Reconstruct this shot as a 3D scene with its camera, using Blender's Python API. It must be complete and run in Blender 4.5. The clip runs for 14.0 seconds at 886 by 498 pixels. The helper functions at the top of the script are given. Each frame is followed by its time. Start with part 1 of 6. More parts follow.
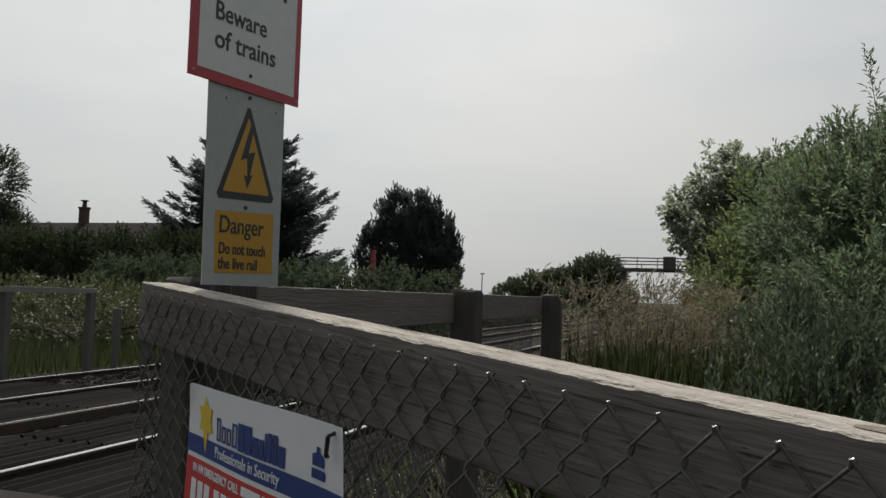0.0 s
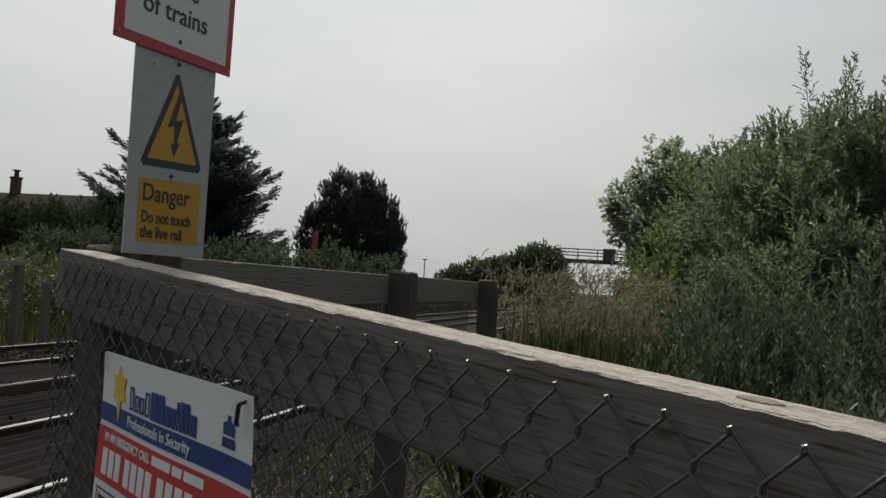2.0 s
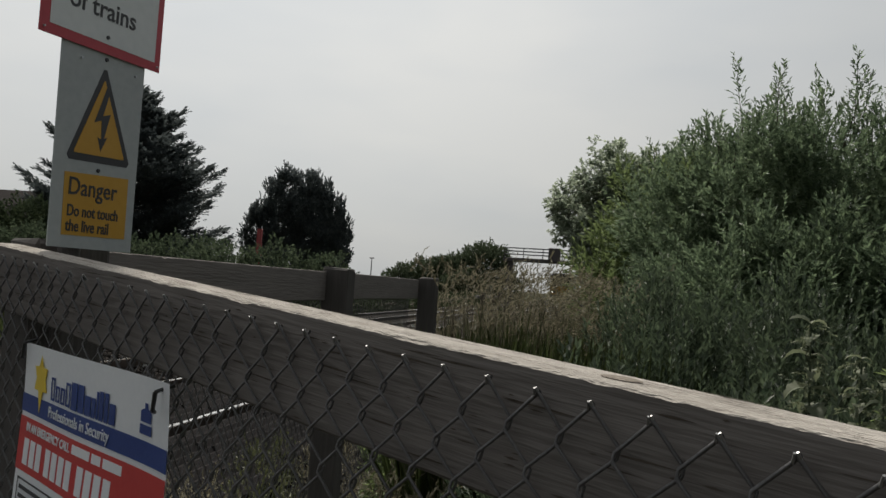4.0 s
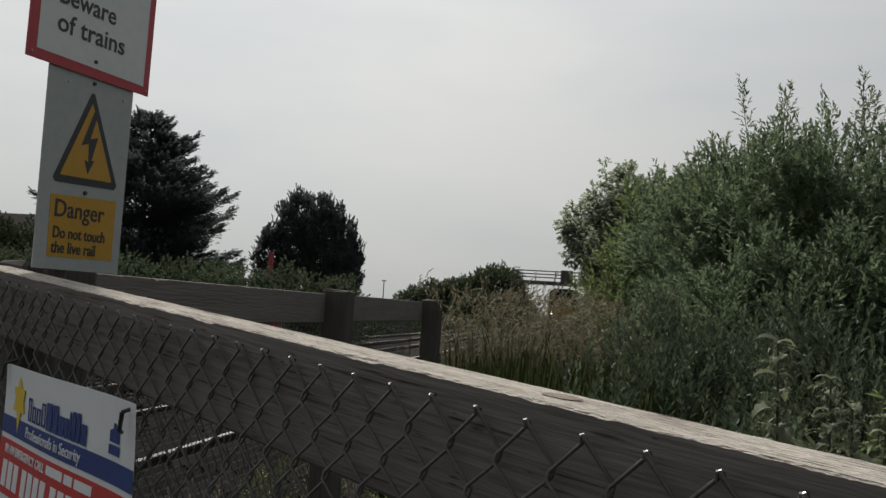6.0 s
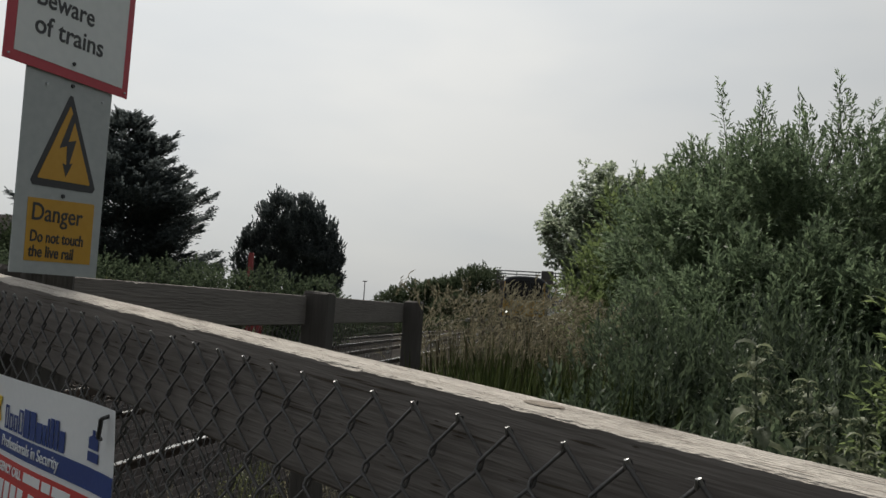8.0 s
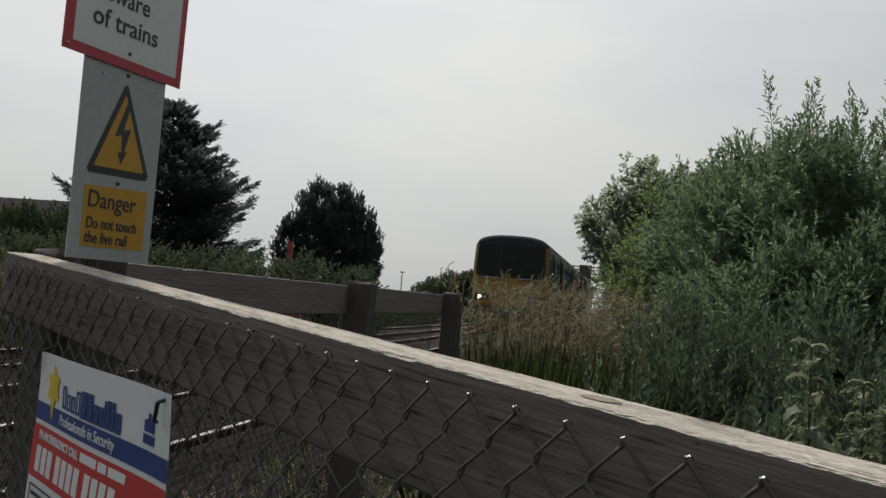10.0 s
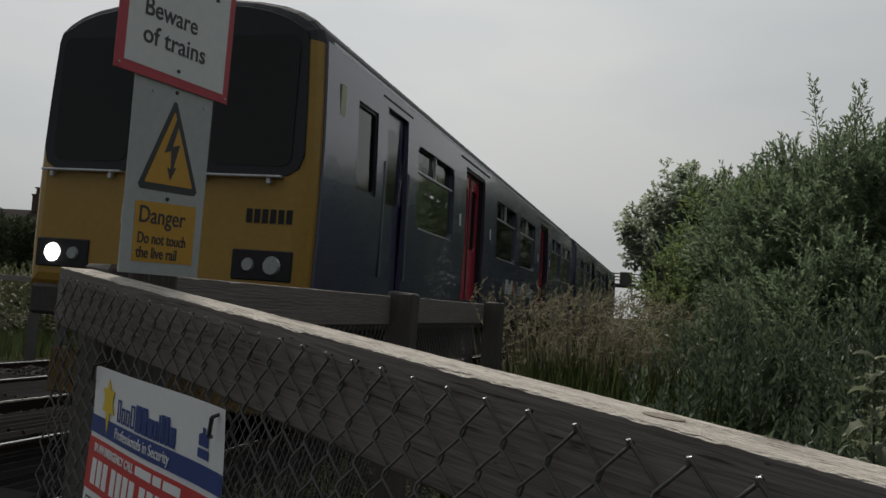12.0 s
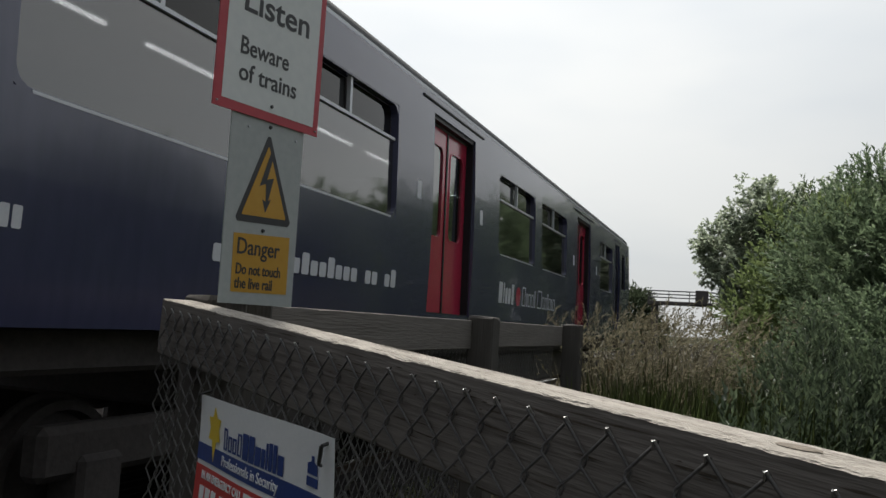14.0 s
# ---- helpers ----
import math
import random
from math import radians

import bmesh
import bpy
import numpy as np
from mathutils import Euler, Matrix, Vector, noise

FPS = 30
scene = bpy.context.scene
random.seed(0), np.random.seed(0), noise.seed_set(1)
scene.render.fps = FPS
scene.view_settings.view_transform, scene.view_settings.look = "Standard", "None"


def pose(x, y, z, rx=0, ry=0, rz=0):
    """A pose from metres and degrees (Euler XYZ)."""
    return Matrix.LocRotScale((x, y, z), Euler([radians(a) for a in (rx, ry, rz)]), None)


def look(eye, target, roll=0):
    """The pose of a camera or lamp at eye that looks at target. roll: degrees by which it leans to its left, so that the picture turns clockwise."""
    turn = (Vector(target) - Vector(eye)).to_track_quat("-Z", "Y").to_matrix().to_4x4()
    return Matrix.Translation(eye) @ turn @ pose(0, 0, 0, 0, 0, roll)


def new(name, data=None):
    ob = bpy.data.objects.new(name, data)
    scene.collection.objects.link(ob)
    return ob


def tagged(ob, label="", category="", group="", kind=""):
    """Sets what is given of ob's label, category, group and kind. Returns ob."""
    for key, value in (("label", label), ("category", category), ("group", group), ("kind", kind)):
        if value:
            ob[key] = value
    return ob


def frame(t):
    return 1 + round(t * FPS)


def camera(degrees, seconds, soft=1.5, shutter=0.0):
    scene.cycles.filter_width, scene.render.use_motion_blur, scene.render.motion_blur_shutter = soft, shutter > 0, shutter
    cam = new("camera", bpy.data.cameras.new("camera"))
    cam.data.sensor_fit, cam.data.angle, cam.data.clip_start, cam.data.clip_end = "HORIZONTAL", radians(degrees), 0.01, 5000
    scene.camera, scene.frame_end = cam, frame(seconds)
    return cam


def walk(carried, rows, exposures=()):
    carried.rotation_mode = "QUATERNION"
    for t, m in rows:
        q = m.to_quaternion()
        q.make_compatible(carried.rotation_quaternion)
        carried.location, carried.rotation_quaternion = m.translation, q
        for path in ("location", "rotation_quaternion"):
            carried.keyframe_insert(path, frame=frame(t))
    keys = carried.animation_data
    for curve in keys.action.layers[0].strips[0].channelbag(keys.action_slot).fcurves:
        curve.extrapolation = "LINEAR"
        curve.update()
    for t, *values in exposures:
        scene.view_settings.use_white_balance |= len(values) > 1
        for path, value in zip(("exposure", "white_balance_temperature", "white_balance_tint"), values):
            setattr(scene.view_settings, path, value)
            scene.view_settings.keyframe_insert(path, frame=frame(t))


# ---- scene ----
cam = camera(56.0, 14.0)
PATH = [
    (0, (-0.134, 0.318, 1.085), (-0.756, 2.215, 1.198), 1.8),
    (0.5, (-0.135, 0.32, 1.081), (-0.726, 2.229, 1.161), 2.7),
    (1, (-0.114, 0.317, 1.081), (-0.606, 2.252, 1.185), 3.1),
    (1.5, (-0.102, 0.326, 1.078), (-0.606, 2.259, 1.183), 3.2),
    (2, (-0.099, 0.326, 1.069), (-0.59, 2.263, 1.154), 3.6),
    (2.5, (-0.075, 0.331, 1.051), (-0.547, 2.273, 1.129), 4.5),
    (3, (-0.047, 0.325, 1.063), (-0.491, 2.273, 1.16), 4.2),
    (3.5, (-0.044, 0.281, 1.063), (-0.408, 2.246, 1.147), 3.8),
    (6, (0.03, 0.291, 1.063), (-0.37, 2.245, 1.205), 3.7),
    (6.5, (0.033, 0.3, 1.06), (-0.332, 2.263, 1.183), 3.8),
    (7, (0.036, 0.3, 1.058), (-0.31, 2.266, 1.178), 3.8),
    (7.5, (0.033, 0.294, 1.07), (-0.314, 2.258, 1.217), 3.7),
    (10, (0.01, 0.28, 1.069), (-0.432, 2.227, 1.189), 4.7),
    (10.5, (0.004, 0.274, 1.069), (-0.458, 2.217, 1.172), 5.2),
    (11, (0.003, 0.281, 1.064), (-0.453, 2.227, 1.144), 5.0),
    (11.5, (-0.004, 0.284, 1.069), (-0.493, 2.221, 1.166), 4.6),
    (12, (-0.008, 0.28, 1.075), (-0.541, 2.203, 1.208), 4.3),
    (12.5, (-0.016, 0.271, 1.077), (-0.581, 2.184, 1.225), 4.1),
    (13, (-0.028, 0.271, 1.078), (-0.632, 2.172, 1.224), 3.9),
    (13.5, (-0.048, 0.264, 1.08), (-0.702, 2.147, 1.239), 3.6),
    (14, (-0.052, 0.258, 1.08), (-0.746, 2.126, 1.255), 3.5),
]
walk(cam, [(t, look(eye, target, roll)) for t, eye, target, roll in PATH],
     [(0.0, -0.06, 6470, 10), (3.5, -0.12, 6470, 10), (6.0, -0.12, 6470, 10), (7.0, 0.0, 6470, 10), (10.0, -0.03, 6450, 10), (11.0, 0.0, 6440, 10), (11.5, -0.13, 6430, 10), (12.0, -0.33, 6420, 10), (12.5, 0.06, 6400, 10), (13.0, 0.22, 6380, 10), (14.0, 0.26, 6350, 10)])

TRAIN_SPEED = 12.25     # train, metres a second
TRACK_X = -4.36          # centre of the near track
RAIL_Z = -0.30           # top of the running rails

# ---------------------------------------------------------------- light
world = bpy.data.worlds.new("hazy_sky")
scene.world = world
world.use_nodes = True
wn, wl = world.node_tree.nodes, world.node_tree.links
wn.clear()
SUN_EL, SUN_AZ = radians(52), radians(-28)      # azimuth from +y, negative towards -x
sky = wn.new("ShaderNodeTexSky")
sky.sky_type = 'NISHITA'
sky.sun_disc = False
sky.sun_elevation, sky.sun_rotation = SUN_EL, SUN_AZ
sky.air_density, sky.dust_density = 1.0, 3.0
coord = wn.new("ShaderNodeTexCoord")
clouds = wn.new("ShaderNodeTexNoise")
clouds.inputs["Scale"].default_value = 1.6
clouds.inputs["Detail"].default_value = 4
clouds.inputs["Roughness"].default_value = 0.5
stretch = wn.new("ShaderNodeMapping")
stretch.inputs["Scale"].default_value = (1.0, 1.0, 3.0)
wl.new(coord.outputs["Generated"], stretch.inputs["Vector"])
wl.new(stretch.outputs["Vector"], clouds.inputs["Vector"])
cloud_ramp = wn.new("ShaderNodeValToRGB")
cloud_ramp.color_ramp.elements[0].position, cloud_ramp.color_ramp.elements[0].color = 0.3, (0.565, 0.60, 0.622, 1)
cloud_ramp.color_ramp.elements[1].position, cloud_ramp.color_ramp.elements[1].color = 0.68, (0.745, 0.745, 0.715, 1)
wl.new(clouds.outputs["Fac"], cloud_ramp.inputs["Fac"])
toward = wn.new("ShaderNodeVectorMath")
toward.operation = 'DOT_PRODUCT'
toward.inputs[1].default_value = (math.sin(SUN_AZ) * math.cos(SUN_EL), math.cos(SUN_AZ) * math.cos(SUN_EL), math.sin(SUN_EL))
wl.new(coord.outputs["Generated"], toward.inputs[0])
unit_dot = wn.new("ShaderNodeMapRange")
unit_dot.inputs["From Min"].default_value, unit_dot.inputs["From Max"].default_value = -1.0, 1.0
wl.new(toward.outputs["Value"], unit_dot.inputs["Value"])
glow = wn.new("ShaderNodeValToRGB")              # haze is brightest round the veiled sun
glow.color_ramp.interpolation = 'EASE'
for k, (where, value) in enumerate(((0.0, 0.22), (0.45, 0.38), (0.74, 0.74), (1.0, 1.30))):
    e = glow.color_ramp.elements[k] if k < 2 else glow.color_ramp.elements.new(where)
    e.position, e.color = where, (value, value, value, 1)
wl.new(unit_dot.outputs["Result"], glow.inputs["Fac"])
veil = wn.new("ShaderNodeVectorMath")
veil.operation = 'SCALE'
wl.new(cloud_ramp.outputs["Color"], veil.inputs[0])
wl.new(glow.outputs["Color"], veil.inputs["Scale"])
sky_gain = wn.new("ShaderNodeMix")
sky_gain.data_type, sky_gain.blend_type = 'RGBA', 'MULTIPLY'
sky_gain.inputs[0].default_value = 1.0
sky_gain.inputs[7].default_value = (0.09, 0.09, 0.09, 1)
wl.new(sky.outputs["Color"], sky_gain.inputs[6])
haze = wn.new("ShaderNodeMix")
haze.data_type = 'RGBA'
haze.inputs[0].default_value = 0.92
wl.new(sky_gain.outputs[2], haze.inputs[6])
wl.new(veil.outputs["Vector"], haze.inputs[7])
back = wn.new("ShaderNodeBackground")
back.inputs["Strength"].default_value = 1.0
wl.new(haze.outputs[2], back.inputs["Color"])
wout = wn.new("ShaderNodeOutputWorld")
wl.new(back.outputs["Background"], wout.inputs["Surface"])

sun = new("sun", bpy.data.lights.new("sun", "SUN"))
sun.data.energy, sun.data.angle, sun.data.color = 3.6, radians(6), (1.0, 0.94, 0.84)
sun_from = Vector((math.sin(SUN_AZ) * math.cos(SUN_EL), math.cos(SUN_AZ) * math.cos(SUN_EL), math.sin(SUN_EL)))
sun.matrix_world = look(sun_from * 60, (0, 0, 0))


# ---------------------------------------------------------------- materials
def material(name, base, rough=0.6, metal=0.0, tint=None, scale=8.0, fine=60.0, bump=0.2, stretch_by=(1, 1, 1), spec=0.5,
             space="Object", island=0.0, piece=0.0, coat=0.0, amount=0.55):
    """A surface with two scales of variation between base and tint, and fine relief."""
    m = bpy.data.materials.new(name)
    m.use_nodes = True
    n, l = m.node_tree.nodes, m.node_tree.links
    p = n["Principled BSDF"]
    p.inputs["Roughness"].default_value = rough
    p.inputs["Metallic"].default_value = metal
    p.inputs["Specular IOR Level"].default_value = spec
    p.inputs["Coat Weight"].default_value = coat
    tc = n.new("ShaderNodeTexCoord")
    mp = n.new("ShaderNodeMapping")
    mp.inputs["Scale"].default_value = stretch_by
    l.new(tc.outputs[space], mp.inputs["Vector"])
    a, b = n.new("ShaderNodeTexNoise"), n.new("ShaderNodeTexNoise")
    a.inputs["Scale"].default_value, b.inputs["Scale"].default_value = scale, fine
    a.inputs["Detail"].default_value, b.inputs["Detail"].default_value = 4, 3
    for t in (a, b):
        l.new(mp.outputs["Vector"], t.inputs["Vector"])
    add = n.new("ShaderNodeMath")
    add.operation = 'ADD'
    half = n.new("ShaderNodeMath")
    half.operation = 'MULTIPLY'
    half.inputs[1].default_value = 0.5
    l.new(a.outputs["Fac"], add.inputs[0])
    l.new(b.outputs["Fac"], add.inputs[1])
    l.new(add.outputs[0], half.inputs[0])
    last = half.outputs[0]
    if island or piece:
        src = n.new("ShaderNodeNewGeometry").outputs["Random Per Island"] if island else n.new("ShaderNodeObjectInfo").outputs["Random"]
        mul = n.new("ShaderNodeMath")
        mul.operation = 'MULTIPLY_ADD'
        mul.inputs[1].default_value = island or piece
        l.new(src, mul.inputs[0])
        sub = n.new("ShaderNodeMath")
        sub.operation = 'SUBTRACT'
        sub.inputs[1].default_value = (island or piece) / 2
        l.new(last, sub.inputs[0])
        l.new(sub.outputs[0], mul.inputs[2])
        last = mul.outputs[0]
    ramp = n.new("ShaderNodeValToRGB")
    e = ramp.color_ramp.elements
    e[0].position, e[1].position = 0.5 - amount / 2, 0.5 + amount / 2
    e[0].color, e[1].color = (*base, 1), (*(tint or [c * 1.3 for c in base]), 1)
    l.new(last, ramp.inputs["Fac"])
    l.new(ramp.outputs["Color"], p.inputs["Base Color"])
    if bump:
        bn = n.new("ShaderNodeBump")
        bn.inputs["Strength"].default_value = bump
        bn.inputs["Distance"].default_value = 0.01
        l.new(b.outputs["Fac"], bn.inputs["Height"])
        l.new(bn.outputs["Normal"], p.inputs["Normal"])
    return m


def leaf_material(name, dark, light, trans=0.35, rough=0.5, spec=0.4):
    m = material(name, dark, rough, tint=light, scale=0.7, fine=9, bump=0, island=0.8, amount=0.8, spec=spec)
    n, l = m.node_tree.nodes, m.node_tree.links
    p = n["Principled BSDF"]
    ramp = [x for x in n if x.bl_idname == "ShaderNodeValToRGB"][0]
    t = n.new("ShaderNodeBsdfTranslucent")
    mix = n.new("ShaderNodeMixShader")
    mix.inputs[0].default_value = trans
    l.new(ramp.outputs["Color"], t.inputs["Color"])
    l.new(p.outputs[0], mix.inputs[1])
    l.new(t.outputs[0], mix.inputs[2])
    l.new(mix.outputs[0], n["Material Output"].inputs["Surface"])
    return m


def glass_material(name, tint, gloss, rough=0.02):
    """Tinted pane: see-through body with a mirror-like skin that grows at grazing angles."""
    m = bpy.data.materials.new(name)
    m.use_nodes = True
    n, l = m.node_tree.nodes, m.node_tree.links
    n.remove(n["Principled BSDF"])
    tr, gl, mix, lw = n.new("ShaderNodeBsdfTransparent"), n.new("ShaderNodeBsdfGlossy"), n.new("ShaderNodeMixShader"), n.new("ShaderNodeLayerWeight")
    tr.inputs["Color"].default_value = (*tint, 1)
    gl.inputs["Roughness"].default_value = rough
    lw.inputs["Blend"].default_value = 0.5
    power, skin = n.new("ShaderNodeMath"), n.new("ShaderNodeMath")
    power.operation, power.inputs[1].default_value = 'POWER', 4.0
    skin.operation, skin.use_clamp, skin.inputs[1].default_value = 'ADD', True, gloss
    l.new(lw.outputs["Facing"], power.inputs[0])
    l.new(power.outputs[0], skin.inputs[0])
    l.new(skin.outputs[0], mix.inputs[0])
    l.new(tr.outputs[0], mix.inputs[1])
    l.new(gl.outputs[0], mix.inputs[2])
    l.new(mix.outputs[0], n["Material Output"].inputs["Surface"])
    return m


def glow_material(name, colour, strength):
    m = bpy.data.materials.new(name)
    m.use_nodes = True
    p = m.node_tree.nodes["Principled BSDF"]
    p.inputs["Base Color"].default_value = (*colour, 1)
    p.inputs["Emission Color"].default_value = (*colour, 1)
    p.inputs["Emission Strength"].default_value = strength
    return m


def timber_material(name, dark, light, axis):
    """Weathered softwood with grain that runs along one axis of the piece."""
    s = [42.0, 42.0, 42.0]
    s[axis] = 2.6
    return material(name, dark, 0.88, tint=light, scale=0.5, fine=3.1, bump=0.35, stretch_by=s, spec=0.15, amount=1.0)


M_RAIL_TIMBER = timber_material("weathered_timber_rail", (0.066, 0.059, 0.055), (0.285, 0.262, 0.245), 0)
# paler copy of the rail timber: bleaching plus sunlight painted on upper faces
M_SUNLIT_BLEACHED = material("sunlit_bleached_timber", (0.15, 0.13, 0.11), 0.9, tint=(0.68, 0.635, 0.575), scale=0.45, fine=3.4, bump=0.9, stretch_by=(20.0, 75.0, 75.0), spec=0.1, amount=0.6)
M_POST_TIMBER = timber_material("weathered_timber_post", (0.042, 0.039, 0.037), (0.128, 0.119, 0.112), 2)
M_FAR_TIMBER = timber_material("greyed_timber_rail", (0.12, 0.12, 0.115), (0.33, 0.325, 0.31), 0)
M_FAR_POST = timber_material("greyed_timber_post", (0.07, 0.069, 0.067), (0.18, 0.175, 0.168), 2)
M_KNOT = material("timber_knot", (0.10, 0.08, 0.06), 0.8, tint=(0.24, 0.2, 0.155), scale=60, fine=200, bump=0.5)
M_SPLIT = material("dark_timber_split", (0.045, 0.038, 0.032), 0.95, tint=(0.13, 0.11, 0.09), scale=20, fine=90, bump=0.1, spec=0.05)
M_WIRE = material("galvanised_wire", (0.07, 0.068, 0.068), 0.5, metal=0.5, tint=(0.165, 0.162, 0.162), scale=40, fine=300, bump=0.1)
M_STAPLE = material("bright_staple", (0.3, 0.3, 0.3), 0.4, metal=0.8, tint=(0.5, 0.5, 0.49), scale=40, fine=300, bump=0.1)
M_SIGN_WHITE = material("sign_white_enamel", (0.62, 0.65, 0.66), 0.35, tint=(0.74, 0.76, 0.76), scale=5, fine=40, bump=0.03)
M_SIGN_GREY = material("sign_backing_grey", (0.34, 0.37, 0.38), 0.4, tint=(0.46, 0.485, 0.485), scale=6, fine=50, bump=0.03)
M_SIGN_RED = material("sign_red", (0.42, 0.035, 0.055), 0.4, tint=(0.52, 0.06, 0.08), scale=7, fine=50, bump=0.03)
M_SIGN_YELLOW = material("sign_yellow", (0.50, 0.27, 0.028), 0.4, tint=(0.58, 0.33, 0.045), scale=7, fine=50, bump=0.03)
M_SIGN_BLACK = material("sign_black", (0.035, 0.037, 0.042), 0.5, tint=(0.05, 0.05, 0.055), scale=9, fine=60, bump=0.02)
M_BANNER_WHITE = material("banner_white_vinyl", (0.76, 0.79, 0.82), 0.45, tint=(0.86, 0.88, 0.90), scale=4, fine=90, bump=0.05)
M_BANNER_BLUE = material("banner_blue_ink", (0.018, 0.045, 0.20), 0.45, tint=(0.03, 0.07, 0.27), scale=5, fine=90, bump=0.05)
M_BANNER_RED = material("banner_red_ink", (0.52, 0.038, 0.038), 0.45, tint=(0.60, 0.06, 0.055), scale=5, fine=90, bump=0.05)
M_BANNER_YELLOW = material("banner_yellow_ink", (0.75, 0.52, 0.03), 0.45, tint=(0.82, 0.62, 0.06), scale=5, fine=90, bump=0.05)
M_CABLE_TIE = material("black_cable_tie", (0.012, 0.012, 0.013), 0.4, scale=20, fine=90, bump=0)
M_STEEL_TOP = material("polished_rail_head", (0.62, 0.62, 0.60), 0.22, metal=1.0, tint=(0.82, 0.82, 0.80), scale=3, fine=60, bump=0.02)
M_STEEL_RUST = material("rusted_rail_web", (0.028, 0.022, 0.018), 0.85, tint=(0.07, 0.048, 0.036), scale=6, fine=80, bump=0.3)
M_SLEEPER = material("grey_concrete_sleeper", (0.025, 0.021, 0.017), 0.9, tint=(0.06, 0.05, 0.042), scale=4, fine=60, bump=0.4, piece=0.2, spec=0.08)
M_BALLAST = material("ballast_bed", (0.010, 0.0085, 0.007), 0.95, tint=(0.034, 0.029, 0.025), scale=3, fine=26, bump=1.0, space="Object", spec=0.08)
M_STONE = material("ballast_stone", (0.012, 0.010, 0.009), 0.9, tint=(0.052, 0.045, 0.04), scale=2, fine=60, bump=0.5, island=0.8, amount=0.8, spec=0.08)
M_SOIL = material("rough_grass_ground", (0.030, 0.034, 0.017), 0.95, tint=(0.055, 0.054, 0.03), scale=0.5, fine=14, bump=1.0, spec=0.08)
M_PATH = material("worn_tarmac_path", (0.036, 0.032, 0.030), 0.9, tint=(0.085, 0.076, 0.07), scale=2, fine=90, bump=0.6, spec=0.08)
M_DECK = material("rubber_crossing_panel", (0.014, 0.012, 0.012), 0.88, tint=(0.032, 0.028, 0.027), scale=5, fine=70, bump=0.5, piece=0.3, spec=0.08)
M_GUARD = material("dark_guard_board", (0.011, 0.0098, 0.010), 0.9, tint=(0.028, 0.025, 0.025), scale=5, fine=50, bump=0.4, piece=0.5, spec=0.06)
M_BARK = material("bark", (0.04, 0.032, 0.024), 0.9, tint=(0.11, 0.09, 0.07), scale=4, fine=30, bump=0.9, stretch_by=(4, 4, 1))
L_WILLOW = leaf_material("willow_leaf", (0.082, 0.118, 0.070), (0.21, 0.275, 0.160), 0.55, 0.45)
L_BRIGHT = leaf_material("sallow_leaf", (0.085, 0.118, 0.046), (0.21, 0.265, 0.11), 0.55, 0.5)
# pale leaf, raised further with haze and backlight put into its colour
L_ASH = leaf_material("poplar_leaf", (0.18, 0.22, 0.15), (0.48, 0.53, 0.41), 0.68, 0.4)
L_NETTLE = leaf_material("nettle_leaf", (0.042, 0.062, 0.038), (0.13, 0.168, 0.10), 0.4, 0.5)
L_CYPRESS = leaf_material("cypress_spray", (0.068, 0.082, 0.086), (0.150, 0.170, 0.166), 0.45, 0.9, 0.05)
L_HEDGE = leaf_material("hedge_leaf", (0.038, 0.054, 0.032), (0.095, 0.122, 0.064), 0.2, 0.9, 0.08)
L_SHRUB = leaf_material("shrub_leaf", (0.045, 0.065, 0.040), (0.125, 0.158, 0.095), 0.4, 0.8, 0.1)
# lightened shrub leaf: distance haze painted into the colour
L_FAR = leaf_material("hazy_far_leaf", (0.055, 0.075, 0.045), (0.135, 0.165, 0.10), 0.3, 0.8, 0.1)
L_BRAMBLE = leaf_material("bramble_leaf", (0.050, 0.062, 0.025), (0.17, 0.18, 0.085), 0.35, 0.5)
L_WEED = leaf_material("downy_weed_leaf", (0.075, 0.092, 0.054), (0.215, 0.24, 0.145), 0.4, 0.6)
L_GRASS = leaf_material("green_grass_blade", (0.040, 0.060, 0.018), (0.12, 0.15, 0.055), 0.4, 0.5)
L_STRAW = leaf_material("dry_grass_stalk", (0.095, 0.085, 0.052), (0.29, 0.265, 0.185), 0.4, 0.6)
M_BLUE = material("dark_blue_coach_paint", (0.027, 0.030, 0.078), 0.24, tint=(0.044, 0.048, 0.112), scale=1.4, fine=14, bump=0.02, stretch_by=(1, 1, 0.25), coat=0.4, spec=1.0)
M_END = material("grimy_dark_blue_end", (0.026, 0.030, 0.050), 0.6, tint=(0.058, 0.062, 0.086), scale=2, fine=20, bump=0.05, stretch_by=(1, 1, 0.2))
M_STRIP = glow_material("lit_ceiling_strip", (1.0, 0.97, 0.9), 16.0)
M_PINK = material("crimson_door_paint", (0.42, 0.026, 0.065), 0.22, tint=(0.52, 0.042, 0.09), scale=2, fine=25, bump=0.015, coat=0.4)
M_YELLOW = material("yellow_cab_end_paint", (0.31, 0.185, 0.026), 0.5, tint=(0.40, 0.24, 0.038), scale=2, fine=20, bump=0.03, coat=0.2)
M_DIRTY_YELLOW = material("dirty_yellow_paint", (0.06, 0.038, 0.012), 0.8, tint=(0.2, 0.12, 0.03), scale=3, fine=25, bump=0.2)
M_NOTICE = material("pale_yellow_notice", (0.34, 0.34, 0.22), 0.5, tint=(0.48, 0.47, 0.32), scale=20, fine=90, bump=0.02)
M_ROOF = material("grey_coach_roof", (0.04, 0.043, 0.05), 0.8, tint=(0.075, 0.08, 0.088), spec=0.12, scale=1.5, fine=20, bump=0.05, stretch_by=(1, 0.3, 1))
M_BLACK = material("black_fittings", (0.018, 0.018, 0.021), 0.4, tint=(0.034, 0.034, 0.038), scale=4, fine=40, bump=0.05, spec=0.2)
